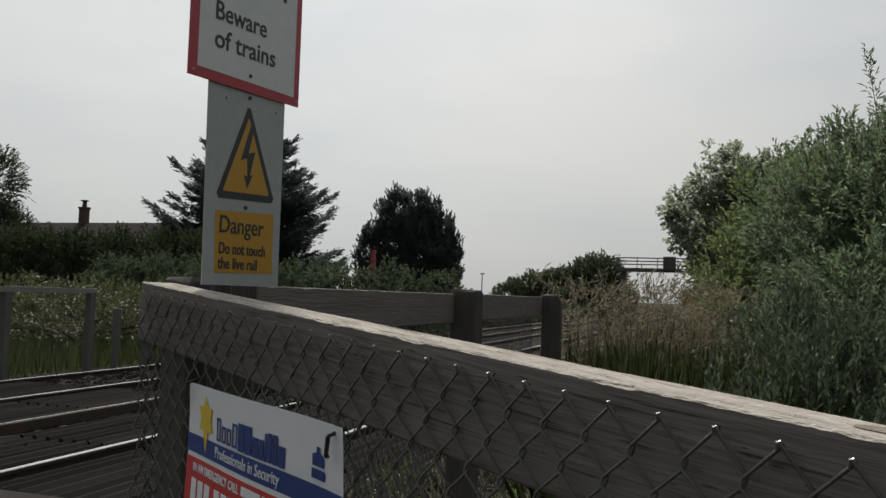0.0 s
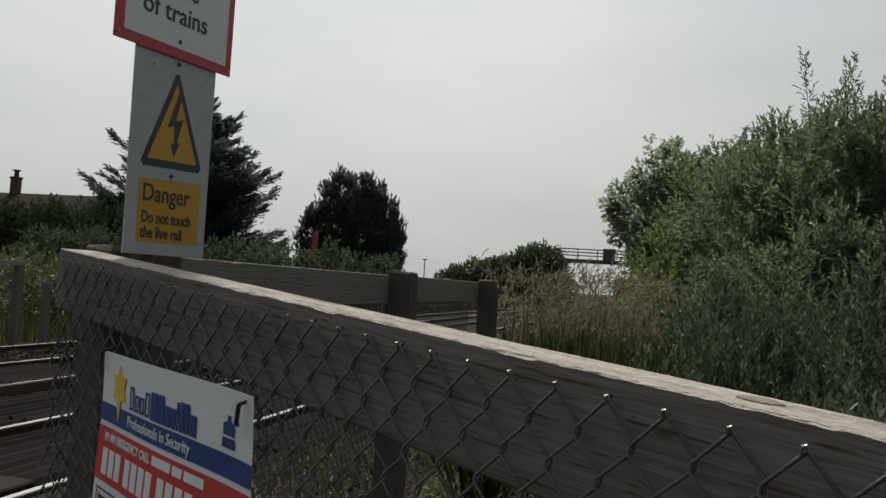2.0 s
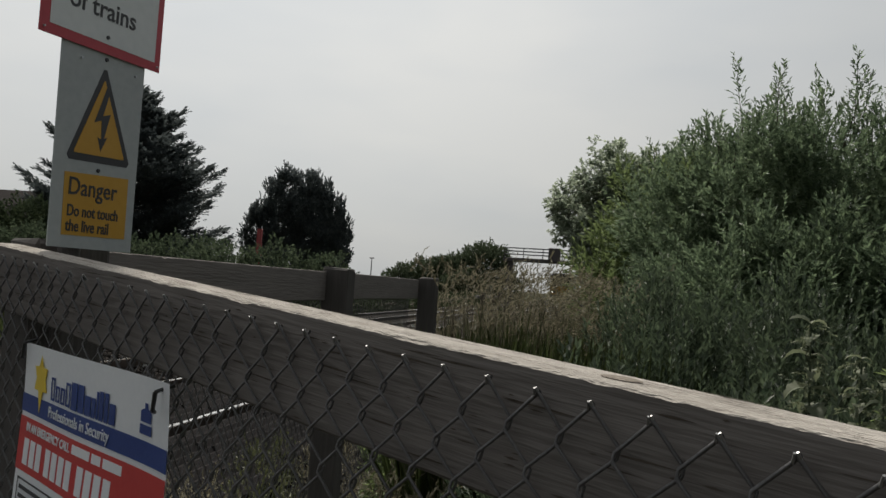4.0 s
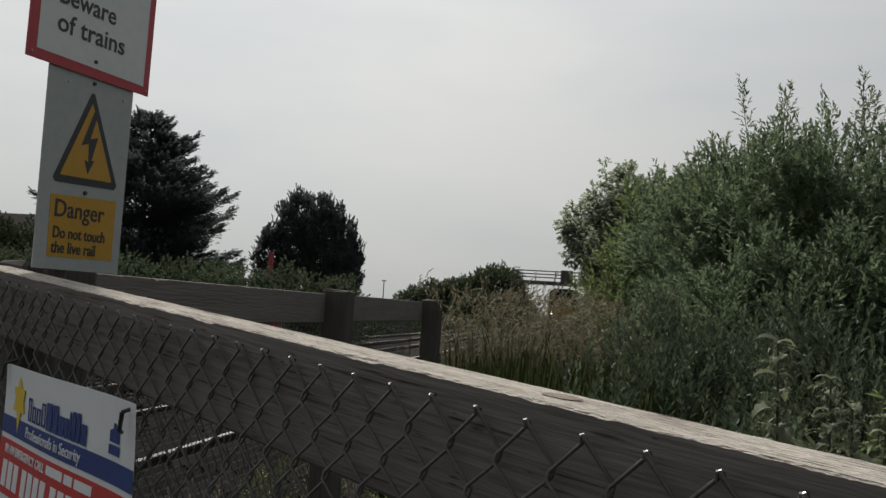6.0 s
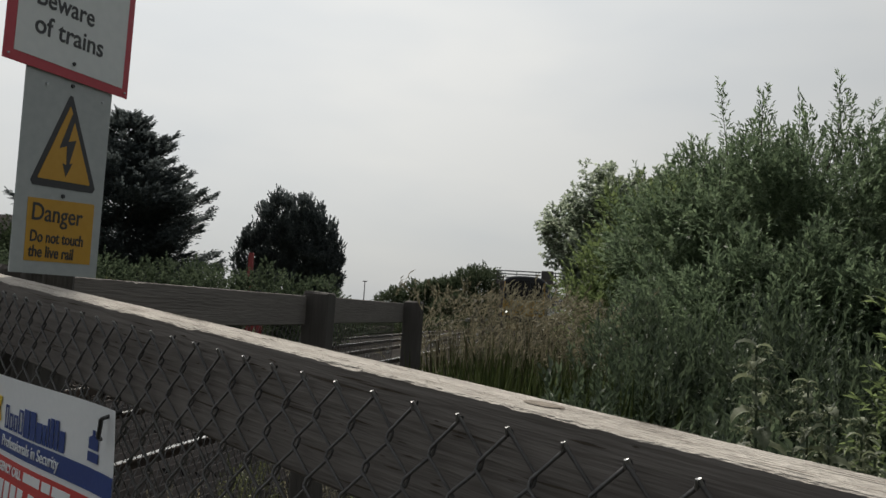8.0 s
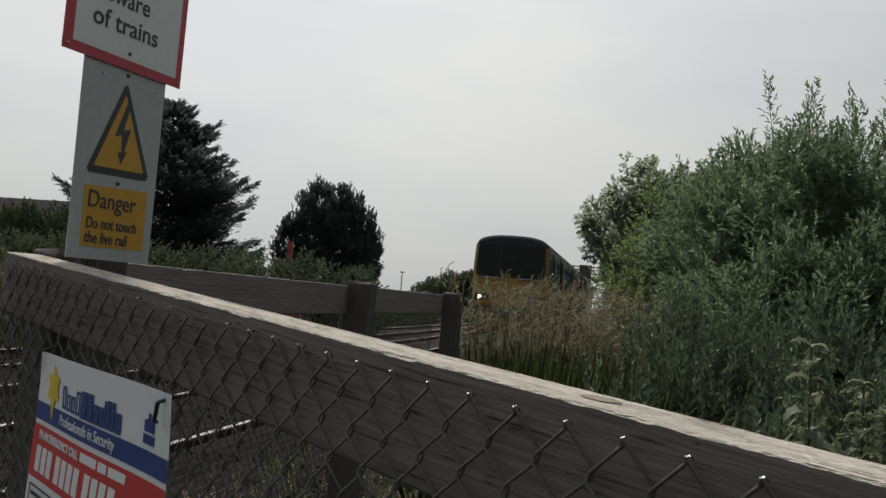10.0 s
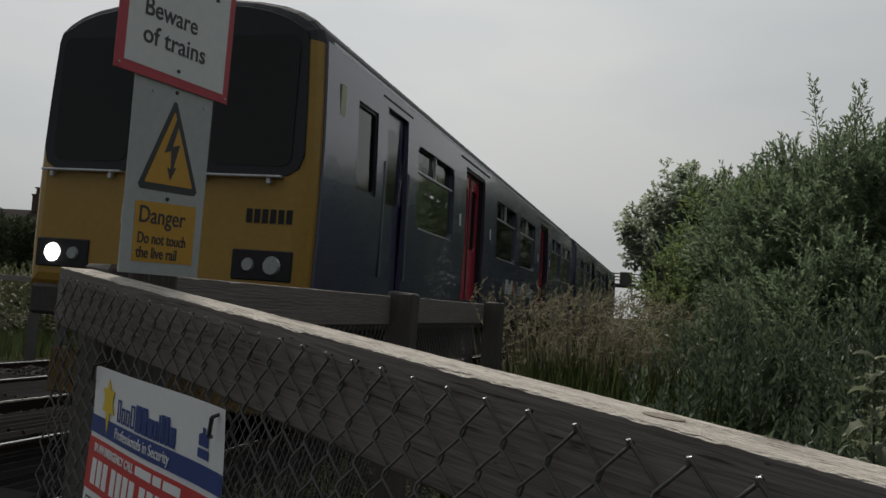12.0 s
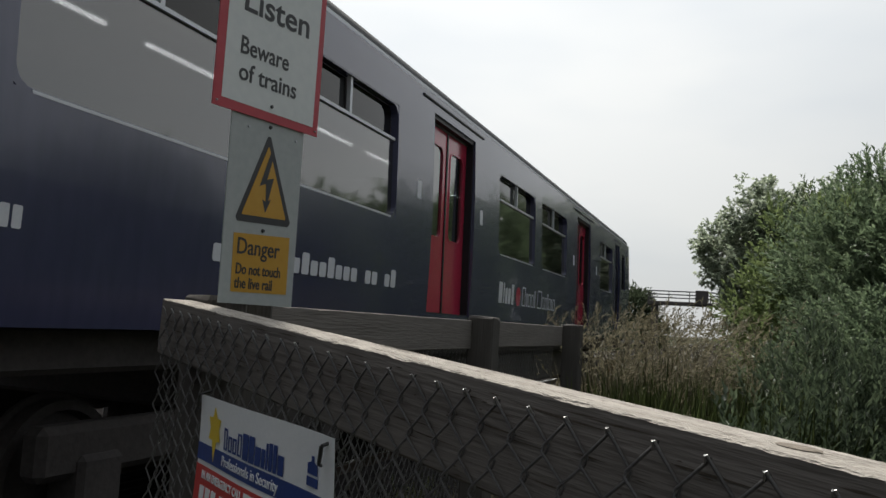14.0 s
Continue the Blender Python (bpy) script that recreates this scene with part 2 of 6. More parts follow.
M_UNDER = material("grimy_underframe", (0.030, 0.027, 0.028), 0.85, tint=(0.078, 0.069, 0.066), scale=3, fine=30, bump=0.4)
M_ALLOY = material("window_surround_alloy", (0.46, 0.48, 0.51), 0.4, metal=0.4, tint=(0.60, 0.62, 0.65), scale=4, fine=60, bump=0.03)
M_LETTER = material("pale_vinyl_lettering", (0.55, 0.57, 0.62), 0.45, tint=(0.7, 0.72, 0.76), scale=4, fine=60, bump=0.02)
M_INTERIOR = material("coach_interior_lining", (0.16, 0.16, 0.17), 0.7, tint=(0.24, 0.24, 0.25), scale=2, fine=20, bump=0.05)
M_SEAT = material("blue_seat_moquette", (0.02, 0.025, 0.06), 0.95, tint=(0.05, 0.055, 0.11), scale=30, fine=200, bump=0.2)
M_LAMP_OFF = material("unlit_lamp_lens", (0.25, 0.27, 0.28), 0.12, metal=0.4, tint=(0.4, 0.42, 0.43), scale=30, fine=90, bump=0)
M_LAMP_ON = glow_material("lit_headlamp", (1.0, 0.97, 0.88), 6.0)
M_PANE = glass_material("coach_window_glass", (0.16, 0.165, 0.17), 0.22, 0.05)
M_HOPPER = glass_material("hopper_window_glass", (0.05, 0.055, 0.06), 0.05, 0.05)
M_WINDSCREEN = glass_material("cab_windscreen_glass", (0.10, 0.11, 0.13), 0.04, 0.08)
M_SCREEN_BAND = material("glossy_black_screen_band", (0.012, 0.013, 0.018), 0.12, tint=(0.02, 0.021, 0.027), scale=3, fine=30, bump=0.01, spec=0.35)
M_GANTRY = material("brown_painted_steel", (0.05, 0.045, 0.045), 0.6, tint=(0.10, 0.09, 0.088), scale=2, fine=20, bump=0.1)
M_BRICK = material("dark_brick", (0.07, 0.045, 0.035), 0.9, tint=(0.14, 0.09, 0.07), scale=3, fine=40, bump=0.4)
M_TILE = material("brown_roof_tile", (0.016, 0.014, 0.014), 0.95, tint=(0.036, 0.031, 0.029), spec=0.05, scale=2, fine=30, bump=0.4)
M_POLE = material("grey_lamp_column", (0.12, 0.125, 0.13), 0.5, metal=0.4, tint=(0.2, 0.2, 0.21), scale=5, fine=40, bump=0.05)
M_RED_POST = material("faded_red_paint", (0.22, 0.03, 0.035), 0.6, tint=(0.33, 0.06, 0.06), scale=5, fine=40, bump=0.1)
M_WHITE_PAINT = material("white_paint", (0.6, 0.6, 0.58), 0.5, tint=(0.75, 0.75, 0.73), scale=5, fine=40, bump=0.1)


# ---------------------------------------------------------------- building helpers
def link_mesh(name, bm, mat, smooth=False):
    me = bpy.data.meshes.new(name)
    bm.normal_update()
    bm.to_mesh(me)
    bm.free()
    for m in (mat if isinstance(mat, (list, tuple)) else [mat]):
        me.materials.append(m)
    if smooth:
        for p in me.polygons:
            p.use_smooth = True
    return new(name, me)


def part(name, bm, mat, parent, label="", at=None, smooth=False):
    """One mesh object under a thing or a part."""
    ob = link_mesh(name, bm, mat, smooth)
    ob.parent = parent
    if at is not None:
        ob.matrix_basis = at
    return tagged(ob, label)


def thing(name, label, category, m=None, group="", kind=""):
    ob = new(name)
    ob.empty_display_size = 0.1
    if m is not None:
        ob.matrix_basis = m
    return tagged(ob, label, category, group, kind)


def add_box(bm, lo, hi, bevel=0.0, m=None, slot=0):
    """A box between two corners, its edges eased."""
    r = bmesh.ops.create_cube(bm, size=1)
    v = r["verts"]
    for q in v:
        q.co = Vector([(lo[i] + hi[i]) / 2 + q.co[i] * (hi[i] - lo[i]) for i in range(3)])
    faces = {f for q in v for f in q.link_faces}
    if bevel:
        edges = list({e for q in v for e in q.link_edges})
        r = bmesh.ops.bevel(bm, geom=edges, offset=bevel, segments=1, affect='EDGES')
        faces = {f for f in faces if f.is_valid} | set(r["faces"])
        v = list({q for f in faces for q in f.verts})
    for f in faces:
        f.material_index = slot
    if m is not None:
        bmesh.ops.transform(bm, matrix=m, verts=v)
    return v


def box(lo, hi, bevel=0.0, m=None):
    bm = bmesh.new()
    add_box(bm, lo, hi, bevel, m)
    return bm


def add_tube(bm, a, b, r1, r2=None, sides=8, slot=0):
    a, b = Vector(a), Vector(b)
    r2 = r1 if r2 is None else r2
    q = (b - a).to_track_quat("Z", "Y").to_matrix()
    rings = []
    for p, r in ((a, r1), (b, r2)):
        rings.append([bm.verts.new(p + q @ Vector((r * math.cos(2 * math.pi * k / sides), r * math.sin(2 * math.pi * k / sides), 0))) for k in range(sides)])
    fs = [bm.faces.new((rings[0][k], rings[0][(k + 1) % sides], rings[1][(k + 1) % sides], rings[1][k])) for k in range(sides)]
    fs += [bm.faces.new(list(reversed(rings[0]))), bm.faces.new(rings[1])]
    for f in fs:
        f.material_index = slot


def tube(a, b, r1, r2=None, sides=8):
    bm = bmesh.new()
    add_tube(bm, a, b, r1, r2, sides)
    return bm


def prism(points, z0, z1, bevel=0.0):
    """A flat plate of the outline given in x and y, between z0 and z1."""
    bm = bmesh.new()
    low = [bm.verts.new((x, y, z0)) for x, y in points]
    f = bm.faces.new(low)
    r = bmesh.ops.extrude_face_region(bm, geom=[f])
    top = [g for g in r["geom"] if isinstance(g, bmesh.types.BMVert)]
    for q in top:
        q.co.z = z1
    bmesh.ops.recalc_face_normals(bm, faces=bm.faces[:])
    if bevel:
        es = [e for e in bm.edges if all(abs(q.co.z - z1) < 1e-6 for q in e.verts)]
        bmesh.ops.bevel(bm, geom=es, offset=bevel, segments=1, affect='EDGES')
    return bm


def round_rect(x0, y0, x1, y1, r, n=5):
    pts = []
    for cx, cy, a0 in ((x1 - r, y1 - r, 0), (x0 + r, y1 - r, 90), (x0 + r, y0 + r, 180), (x1 - r, y0 + r, 270)):
        for k in range(n + 1):
            a = radians(a0 + 90 * k / n)
            pts.append((cx + r * math.cos(a), cy + r * math.sin(a)))
    return pts


def ring_plate(outer, inner, z0, z1):
    """A frame between two outlines with the same number of points."""
    bm = bmesh.new()
    k = len(outer)
    rows = [[bm.verts.new((x, y, z)) for x, y in o] for o, z in ((outer, z0), (outer, z1), (inner, z1), (inner, z0))]
    for j in range(4):
        a, b = rows[j], rows[(j + 1) % 4]
        for i in range(k):
            bm.faces.new((a[i], a[(i + 1) % k], b[(i + 1) % k], b[i]))
    bmesh.ops.recalc_face_normals(bm, faces=bm.faces[:])
    return bm


def lettering(name, text, size, mat, parent, at, bold=0.0, width=None, align='LEFT'):
    """Raised letters in the built-in font as a mesh part."""
    cu = bpy.data.curves.new("lettering", 'FONT')
    cu.body, cu.size, cu.extrude, cu.offset, cu.align_x = text, size, 0.0006, bold, align
    cu.resolution_u = 3
    tmp = bpy.data.objects.new("lettering", cu)
    scene.collection.objects.link(tmp)
    dg = bpy.context.evaluated_depsgraph_get()
    me = bpy.data.meshes.new_from_object(tmp.evaluated_get(dg))
    bpy.data.objects.remove(tmp)
    me.name = name
    if width:
        xs = [v.co.x for v in me.vertices]
        k = width / (max(xs) - min(xs))
        for v in me.vertices:
            v.co.x *= k
    me.materials.clear()
    me.materials.append(mat)
    ob = new(name, me)
    ob.parent = parent
    ob.matrix_basis = at
    return ob


def leaf_mesh(name, P, D, N, L, W, mat, bend=0.25):
    """Many leaves in one mesh: P foot, D direction, N facing, L length, W width. Each leaf has two folded halves."""
    D = D / np.linalg.norm(D, axis=1, keepdims=True)
    S = np.cross(D, N)
    S /= np.linalg.norm(S, axis=1, keepdims=True) + 1e-9
    U = np.cross(S, D)
    L, W = L[:, None], W[:, None]
    v0 = P
    v1 = P + D * L * 0.45 + S * W * 0.5 + U * W * 0.18
    v2 = P + D * L - U * L * bend
    v3 = P + D * L * 0.45 - S * W * 0.5 + U * W * 0.18
    n = len(P)
    V = np.stack([v0, v1, v2, v3], 1).reshape(-1, 3)
    k = np.arange(n, dtype=np.int32) * 4
    F = np.stack([k, k + 1, k + 2, k, k + 2, k + 3], 1).reshape(-1)
    me = bpy.data.meshes.new(name)
    me.vertices.add(n * 4)
    me.vertices.foreach_set("co", V.astype(np.float32).ravel())
    me.loops.add(n * 6)
    me.loops.foreach_set("vertex_index", F)
    me.polygons.add(n * 2)
    me.polygons.foreach_set("loop_start", np.arange(0, n * 6, 3, dtype=np.int32))
    me.update(calc_edges=True)
    me.materials.append(mat)
    return me


def unit(rng, n):
    v = rng.normal(size=(n, 3))
    return v / np.linalg.norm(v, axis=1, keepdims=True)


def sprays(rng, C, A, length, per, leaf_l, leaf_w, lean=0.7):
    """Leaves along twigs: C twig feet, A twig directions."""
    n = len(C)
    t = np.tile(np.linspace(0.1, 1.0, per), n)
    Cr, Ar = np.repeat(C, per, 0), np.repeat(A, per, 0)
    ln = np.repeat(length * rng.uniform(0.6, 1.3, n), per)
    P = Cr + Ar * (t * ln)[:, None] + rng.normal(scale=0.02, size=(n * per, 3)) * leaf_l * 4
    D = Ar + lean * unit(rng, n * per) * (1.15 - 0.6 * t)[:, None]
    N = unit(rng, n * per) * 0.6 + np.array([0, 0, 1.0])
    size = rng.uniform(0.6, 1.25, n * per)
    return P, D, N, leaf_l * size, leaf_w * size * rng.uniform(0.8, 1.2, n * per)


def blob_points(rng, blobs, n, inner=0.55):
    """Points in the outer shells of a set of lobes, with their outward ways."""
    vol = np.array([b[3] * b[4] * b[5] for b in blobs]) ** (2 / 3)
    pick = rng.choice(len(blobs), n, p=vol / vol.sum())
    B = np.array(blobs)[pick]
    u = unit(rng, n)
    r = rng.uniform(inner ** 3, 1.0, n) ** (1 / 3)
    bump = 1 + 0.16 * np.sin(u[:, 0] * 7 + B[:, 0] * 3) * np.sin(u[:, 2] * 6 + B[:, 1] * 2) + rng.normal(scale=0.05, size=n)
    return B[:, :3] + u * (r * bump)[:, None] * B[:, 3:6], u


def limbs(base, tops, r0, mat, parent, name="trunk"):
    """A tapered trunk with limbs that reach for the lobes."""
    bm = bmesh.new()
    base = Vector(base)
    mid = Vector((sum(t[0] for t in tops) / len(tops), sum(t[1] for t in tops) / len(tops), 0))
    fork = base.lerp(Vector((mid.x, mid.y, base.z + 0.45 * (max(t[2] for t in tops) - base.z))), 0.7)
    add_tube(bm, base - Vector((0, 0, 0.15)), fork, r0, r0 * 0.7, 9)
    for t in tops:
        t = Vector(t)
        k1 = fork.lerp(t, 0.5) + Vector((random.uniform(-1, 1), random.uniform(-1, 1), 0.3)) * (t - fork).length * 0.08
        add_tube(bm, fork, k1, r0 * 0.55, r0 * 0.35, 7)
        add_tube(bm, k1, t, r0 * 0.35, r0 * 0.12, 6)
    return part(name, bm, mat, parent, "", smooth=True)


def leading_shoots(rng, feet, lengths, leaf_l, leaf_w, lean=0.75):
    """Upright leaders over a crown: each has a stem with short side twigs, and leaves in loose rosettes along them."""
    sets, stems = [], bmesh.new()
    for foot, ln in zip(feet, lengths):
        way = np.array([rng.normal(scale=0.13), rng.normal(scale=0.13), 1.0])
        add_tube(stems, foot - way * 0.15, foot + way * ln * 0.95, 0.006, 0.002, 4)
        n = max(5, int(ln / 0.042))
        f = np.linspace(0.05, 1.0, n)
        C = foot + way * (f * ln)[:, None]
        ang = rng.uniform(0, 6.28) + np.arange(n) * 2.4
        A = np.stack([np.cos(ang), np.sin(ang), 1.0 + 1.4 * f], 1)
        A /= np.linalg.norm(A, axis=1, keepdims=True)
        sets.append(sprays(rng, C, A, 0.19 * (1.2 - 0.7 * f), 7, leaf_l, leaf_w, lean))
    return [np.concatenate(x) for x in zip(*sets)], stems


def bush(name, label, category, seed, base, blobs, n_twigs, per, twig, leaf_l, leaf_w, mat, up=0.5, trunk=0.06, lean=0.7, inner=0.55, shoots=0, shoot_len=0.9, kind="", clumps=0, clump_r=0.25, leaders=()):
    """A shrub or broadleaf tree: trunk and limbs, and a crown of leafy twigs in uneven lobes, gathered into clumps where it is clumped."""
    rng = np.random.default_rng(seed)
    th = thing(name, label, category, kind=kind)
    limbs(base, [(b[0], b[1], b[2]) for b in blobs], trunk, M_BARK, th)
    C, u = blob_points(rng, blobs, n_twigs, inner)
    if clumps:
        K, ku = blob_points(rng, blobs, clumps, 0.72)
        pick = rng.integers(0, clumps, n_twigs)
        w = unit(rng, n_twigs)
        size = clump_r * rng.uniform(0.6, 1.3, clumps)
        near = K[pick] + w * (size[pick] * rng.uniform(0, 1, n_twigs) ** 0.45)[:, None] * np.array([1, 1, 1.15])
        loose = rng.uniform(size=n_twigs) < 0.36              # the rest fills the shaded inside
        C = np.where(loose[:, None], C, near)
        u = np.where(loose[:, None], u, w * 0.7 + ku[pick] * 0.5)
    A = u * 0.8 + unit(rng, n_twigs) * 0.5 + np.array([0, 0, up])
    A /= np.linalg.norm(A, axis=1, keepdims=True)
    parts = [sprays(rng, C, A, twig, per, leaf_l, leaf_w, lean)]
    if shoots:                                           # upright leading shoots over the outline
        B = np.array(blobs)[rng.integers(0, len(blobs), shoots)]
        ang = rng.uniform(0, 2 * math.pi, shoots)
        rad = rng.uniform(0, 0.8, shoots)
        S = B[:, :3] + np.stack([np.cos(ang) * rad * B[:, 3], np.sin(ang) * rad * B[:, 4], np.sqrt(1 - rad ** 2) * B[:, 5] * 0.92], 1)
        SA = np.stack([rng.normal(scale=0.16, size=shoots), rng.normal(scale=0.16, size=shoots), np.ones(shoots)], 1)
        parts.append(sprays(rng, S, SA, shoot_len, per * 2, leaf_l, leaf_w, lean * 0.9))
    if leaders:
        feet = np.array([(x, y, z - ln) for x, y, z, ln in leaders])
        more, stems = leading_shoots(rng, feet, [q[3] for q in leaders], leaf_l * 1.05, leaf_w)
        parts.append(more)
        tagged(part("shoots", stems, M_BARK, th, "slender stems of the leading shoots"), kind="stuff")
    P, D, N, L, W = (np.concatenate(x) for x in zip(*parts))
    crown = new("crown", leaf_mesh("crown", P, D, N, L, W, mat))
    crown.parent = th
    return th


# ---------------------------------------------------------------- ground and track
def ground_sheet():
    """One sheet to the horizon, finer near the crossing, with a low trackbed and a ramp up to it."""
    xs = np.concatenate([[-3000, -900, -300, -120, -60, -35, -22, -16, -13], np.linspace(-11.5, 6, 36), [9, 14, 25, 50, 120, 400, 1200, 3000]])
    ys = np.concatenate([[-3000, -800, -200, -60, -20, -8], np.linspace(-4, 24, 57), [30, 40, 60, 90, 140, 220, 400, 900, 3000]])
    bm = bmesh.new()
    grid = []
    for y in ys:
        row = []
        for x in xs:
            z = -0.56 + 0.04 * noise.noise(Vector((x * 0.6, y * 0.6, 0))) if abs(x) < 60 and abs(y) < 60 else -0.56
            if -10.9 < x < -2.5:
                z = -0.60                              # the bed lies under the ballast
            row.append(bm.verts.new((x, y, z)))
        grid.append(row)
    for j in range(len(ys) - 1):
        for i in range(len(xs) - 1):
            bm.faces.new((grid[j][i], grid[j][i + 1], grid[j + 1][i + 1], grid[j + 1][i]))
    ob = link_mesh("ground", bm, M_SOIL, True)
    tagged(ob, "rough grassy ground beside the railway", "ground", kind="structure")


def ballast_bed():
    bm = bmesh.new()
    prof = [(-11.6, -0.57), (-10.9, -0.43), (-9.8, -0.41), (-6.6, -0.45), (-3.2, -0.41), (-2.5, -0.45), (-1.8, -0.57)]
    ys = list(np.linspace(-40, 0, 12)) + list(np.linspace(0.5, 20, 60)) + list(np.linspace(22, 260, 40))
    rows = []
    for y in ys:
        rows.append([bm.verts.new((x + 0.12 * noise.noise(Vector((x, y * 0.7, 3))) * (0 < k < 6), y, z + 0.025 * noise.noise(Vector((x * 2, y * 2, 7))))) for k, (x, z) in enumerate(prof)])
    for a, b in zip(rows, rows[1:]):
        for i in range(len(prof) - 1):
            bm.faces.new((a[i], a[i + 1], b[i + 1], b[i]))
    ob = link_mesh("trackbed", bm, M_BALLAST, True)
    tagged(ob, "dark stone ballast bed under two railway tracks", "ballast", kind="structure")


def ballast_stones():
    rng = np.random.default_rng(5)
    base = bmesh.new()
    bmesh.ops.create_icosphere(base, subdivisions=1, radius=1)
    bv = np.array([v.co[:] for v in base.verts])
    bf = np.array([[v.index for v in f.verts] for f in base.faces])
    base.free()
    n = 15000
    x = rng.uniform(-10.3, -1.8, n)
    y = 3.0 + rng.uniform(0, 1, n) ** 1.3 * 13
    keep = np.ones(n, bool)
    for r in (-3.61, -5.11, -8.2, -9.7):
        keep &= abs(x - r) > 0.1
    x, y = x[keep], y[keep]
    n = len(x)
    z = np.where(x > -2.6, -0.45 - (x + 2.6) * 0.17, -0.415) + rng.uniform(-0.01, 0.025, n)
    s = rng.uniform(0.026, 0.055, n)
    V = bv[None] * (1 + rng.normal(scale=0.22, size=(n, len(bv), 1))) * s[:, None, None] * rng.uniform(0.6, 1.3, (n, 1, 3))
    V += np.stack([x, y, z], 1)[:, None]
    F = bf[None] + (np.arange(n) * len(bv))[:, None, None]
    me = bpy.data.meshes.new("ballast_stones")
    me.from_pydata(V.reshape(-1, 3), [], F.reshape(-1, 3).tolist())
    me.materials.append(M_STONE)
    tagged(new("ballast_stones", me), "loose grey-brown ballast stones round the rails", "ballast", kind="stuff")


def rail_track(x, label):
    th = thing("railway_track", label, "track")
    prof_web = [(-0.07, -0.16), (0.07, -0.16), (0.07, -0.145), (0.012, -0.12), (0.012, -0.04), (0.035, -0.03), (0.035, -0.006), (-0.035, -0.006), (-0.035, -0.03), (-0.012, -0.04), (-0.012, -0.12), (-0.07, -0.145)]
    for side in (-0.75, 0.75):
        bm = bmesh.new()
        ends = [[bm.verts.new((x + side + px, y, RAIL_Z + pz)) for px, pz in prof_web] for y in (-40, 250)]
        k = len(prof_web)
        for i in range(k):
            bm.faces.new((ends[0][i], ends[0][(i + 1) % k], ends[1][(i + 1) % k], ends[1][i]))
        bmesh.ops.recalc_face_normals(bm, faces=bm.faces[:])
        rail = part("rail", bm, M_STEEL_RUST, th)
        part("rail_head", box((x + side - 0.024, -40, RAIL_Z - 0.008), (x + side + 0.024, 250, RAIL_Z), 0.003), M_STEEL_TOP, rail, "bright worn rail head")
    first = None
    for k in range(100):
        y = -6 + k * 0.65
        if first is None:
            bm = bmesh.new()
            add_box(bm, (x - 1.28, -0.12, RAIL_Z - 0.36), (x + 1.28, 0.12, RAIL_Z - 0.12), 0.02)
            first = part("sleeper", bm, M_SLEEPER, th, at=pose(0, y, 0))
        else:
            o = new("sleeper", first.data)
            o.parent = th
            o.matrix_basis = pose(0, y, 0)


def live_rail(x):
    th = thing("conductor_rail", "dull steel live rail on white insulators", "rail")
    part("rail", box((x - 0.035, -40, RAIL_Z - 0.05), (x + 0.035, 250, RAIL_Z + 0.06), 0.006), M_STEEL_RUST, th)
    part("contact_face", box((x - 0.014, -40, RAIL_Z + 0.06), (x + 0.014, 250, RAIL_Z + 0.066)), M_STEEL_TOP, th, "shiny contact face")
    first = None
    for k in range(22):
        if first is None:
            first = part("insulator", tube((x, 0, RAIL_Z - 0.17), (x, 0, RAIL_Z - 0.04), 0.06, 0.035, 8), M_WHITE_PAINT, th, at=pose(0, -4 + k * 2.6, 0))
        else:
            o = new("insulator", first.data)
            o.parent = th
            o.matrix_basis = pose(0, -4 + k * 2.6, 0)


def crossing_deck():
    th = thing("crossing_deck", "worn dark rubber panels of a foot crossing between the rails", "crossing", kind="structure")
    for lo, hi in ((-11.3, -9.82), (-9.58, -8.32), (-8.08, -5.23), (-4.99, -3.73), (-3.49, -1.95)):
        for k in range(4):
            y0 = 0.6 + k * 1.05
            part("panel", box((lo, y0 + 0.006, RAIL_Z - 0.14), (hi, y0 + 1.044, RAIL_Z + 0.005), 0.012), M_DECK, th)


def trespass_guard():
    """Rows of ridged dark boards that keep walkers on the crossing."""
    th = thing("trespass_guard", "ridged dark timber guard boards between the rails beyond the crossing", "guard")
    rng = random.Random(9)
    me = None
    for lo, hi in ((-11.0, -9.85), (-9.55, -8.35), (-8.05, -6.62), (-6.32, -5.26), (-4.96, -3.76), (-3.46, -2.2)):
        n = int((hi - lo) / 0.135)
        for k in range(n):
            for y0 in (4.86, 6.56, 8.26):
                at = pose(lo + (k + 0.5) * (hi - lo) / n, y0, RAIL_Z - 0.035 + rng.uniform(-0.006, 0.006), rng.uniform(-0.2, 0.2), rng.uniform(-4, 4), rng.uniform(-0.3, 0.3))
                if me is None:
                    board = part("board", prism([(-0.062, -0.09), (0.062, -0.09), (0.058, -0.035), (0.008, 0.018), (-0.008, 0.018), (-0.058, -0.035)], -1.66, 0), M_GUARD, th)
                    me = board.data
                    me.transform(pose(0, 0, 0, 90))
                else:
                    board = new("board", me)
                    board.parent = th
                board.matrix_basis = at


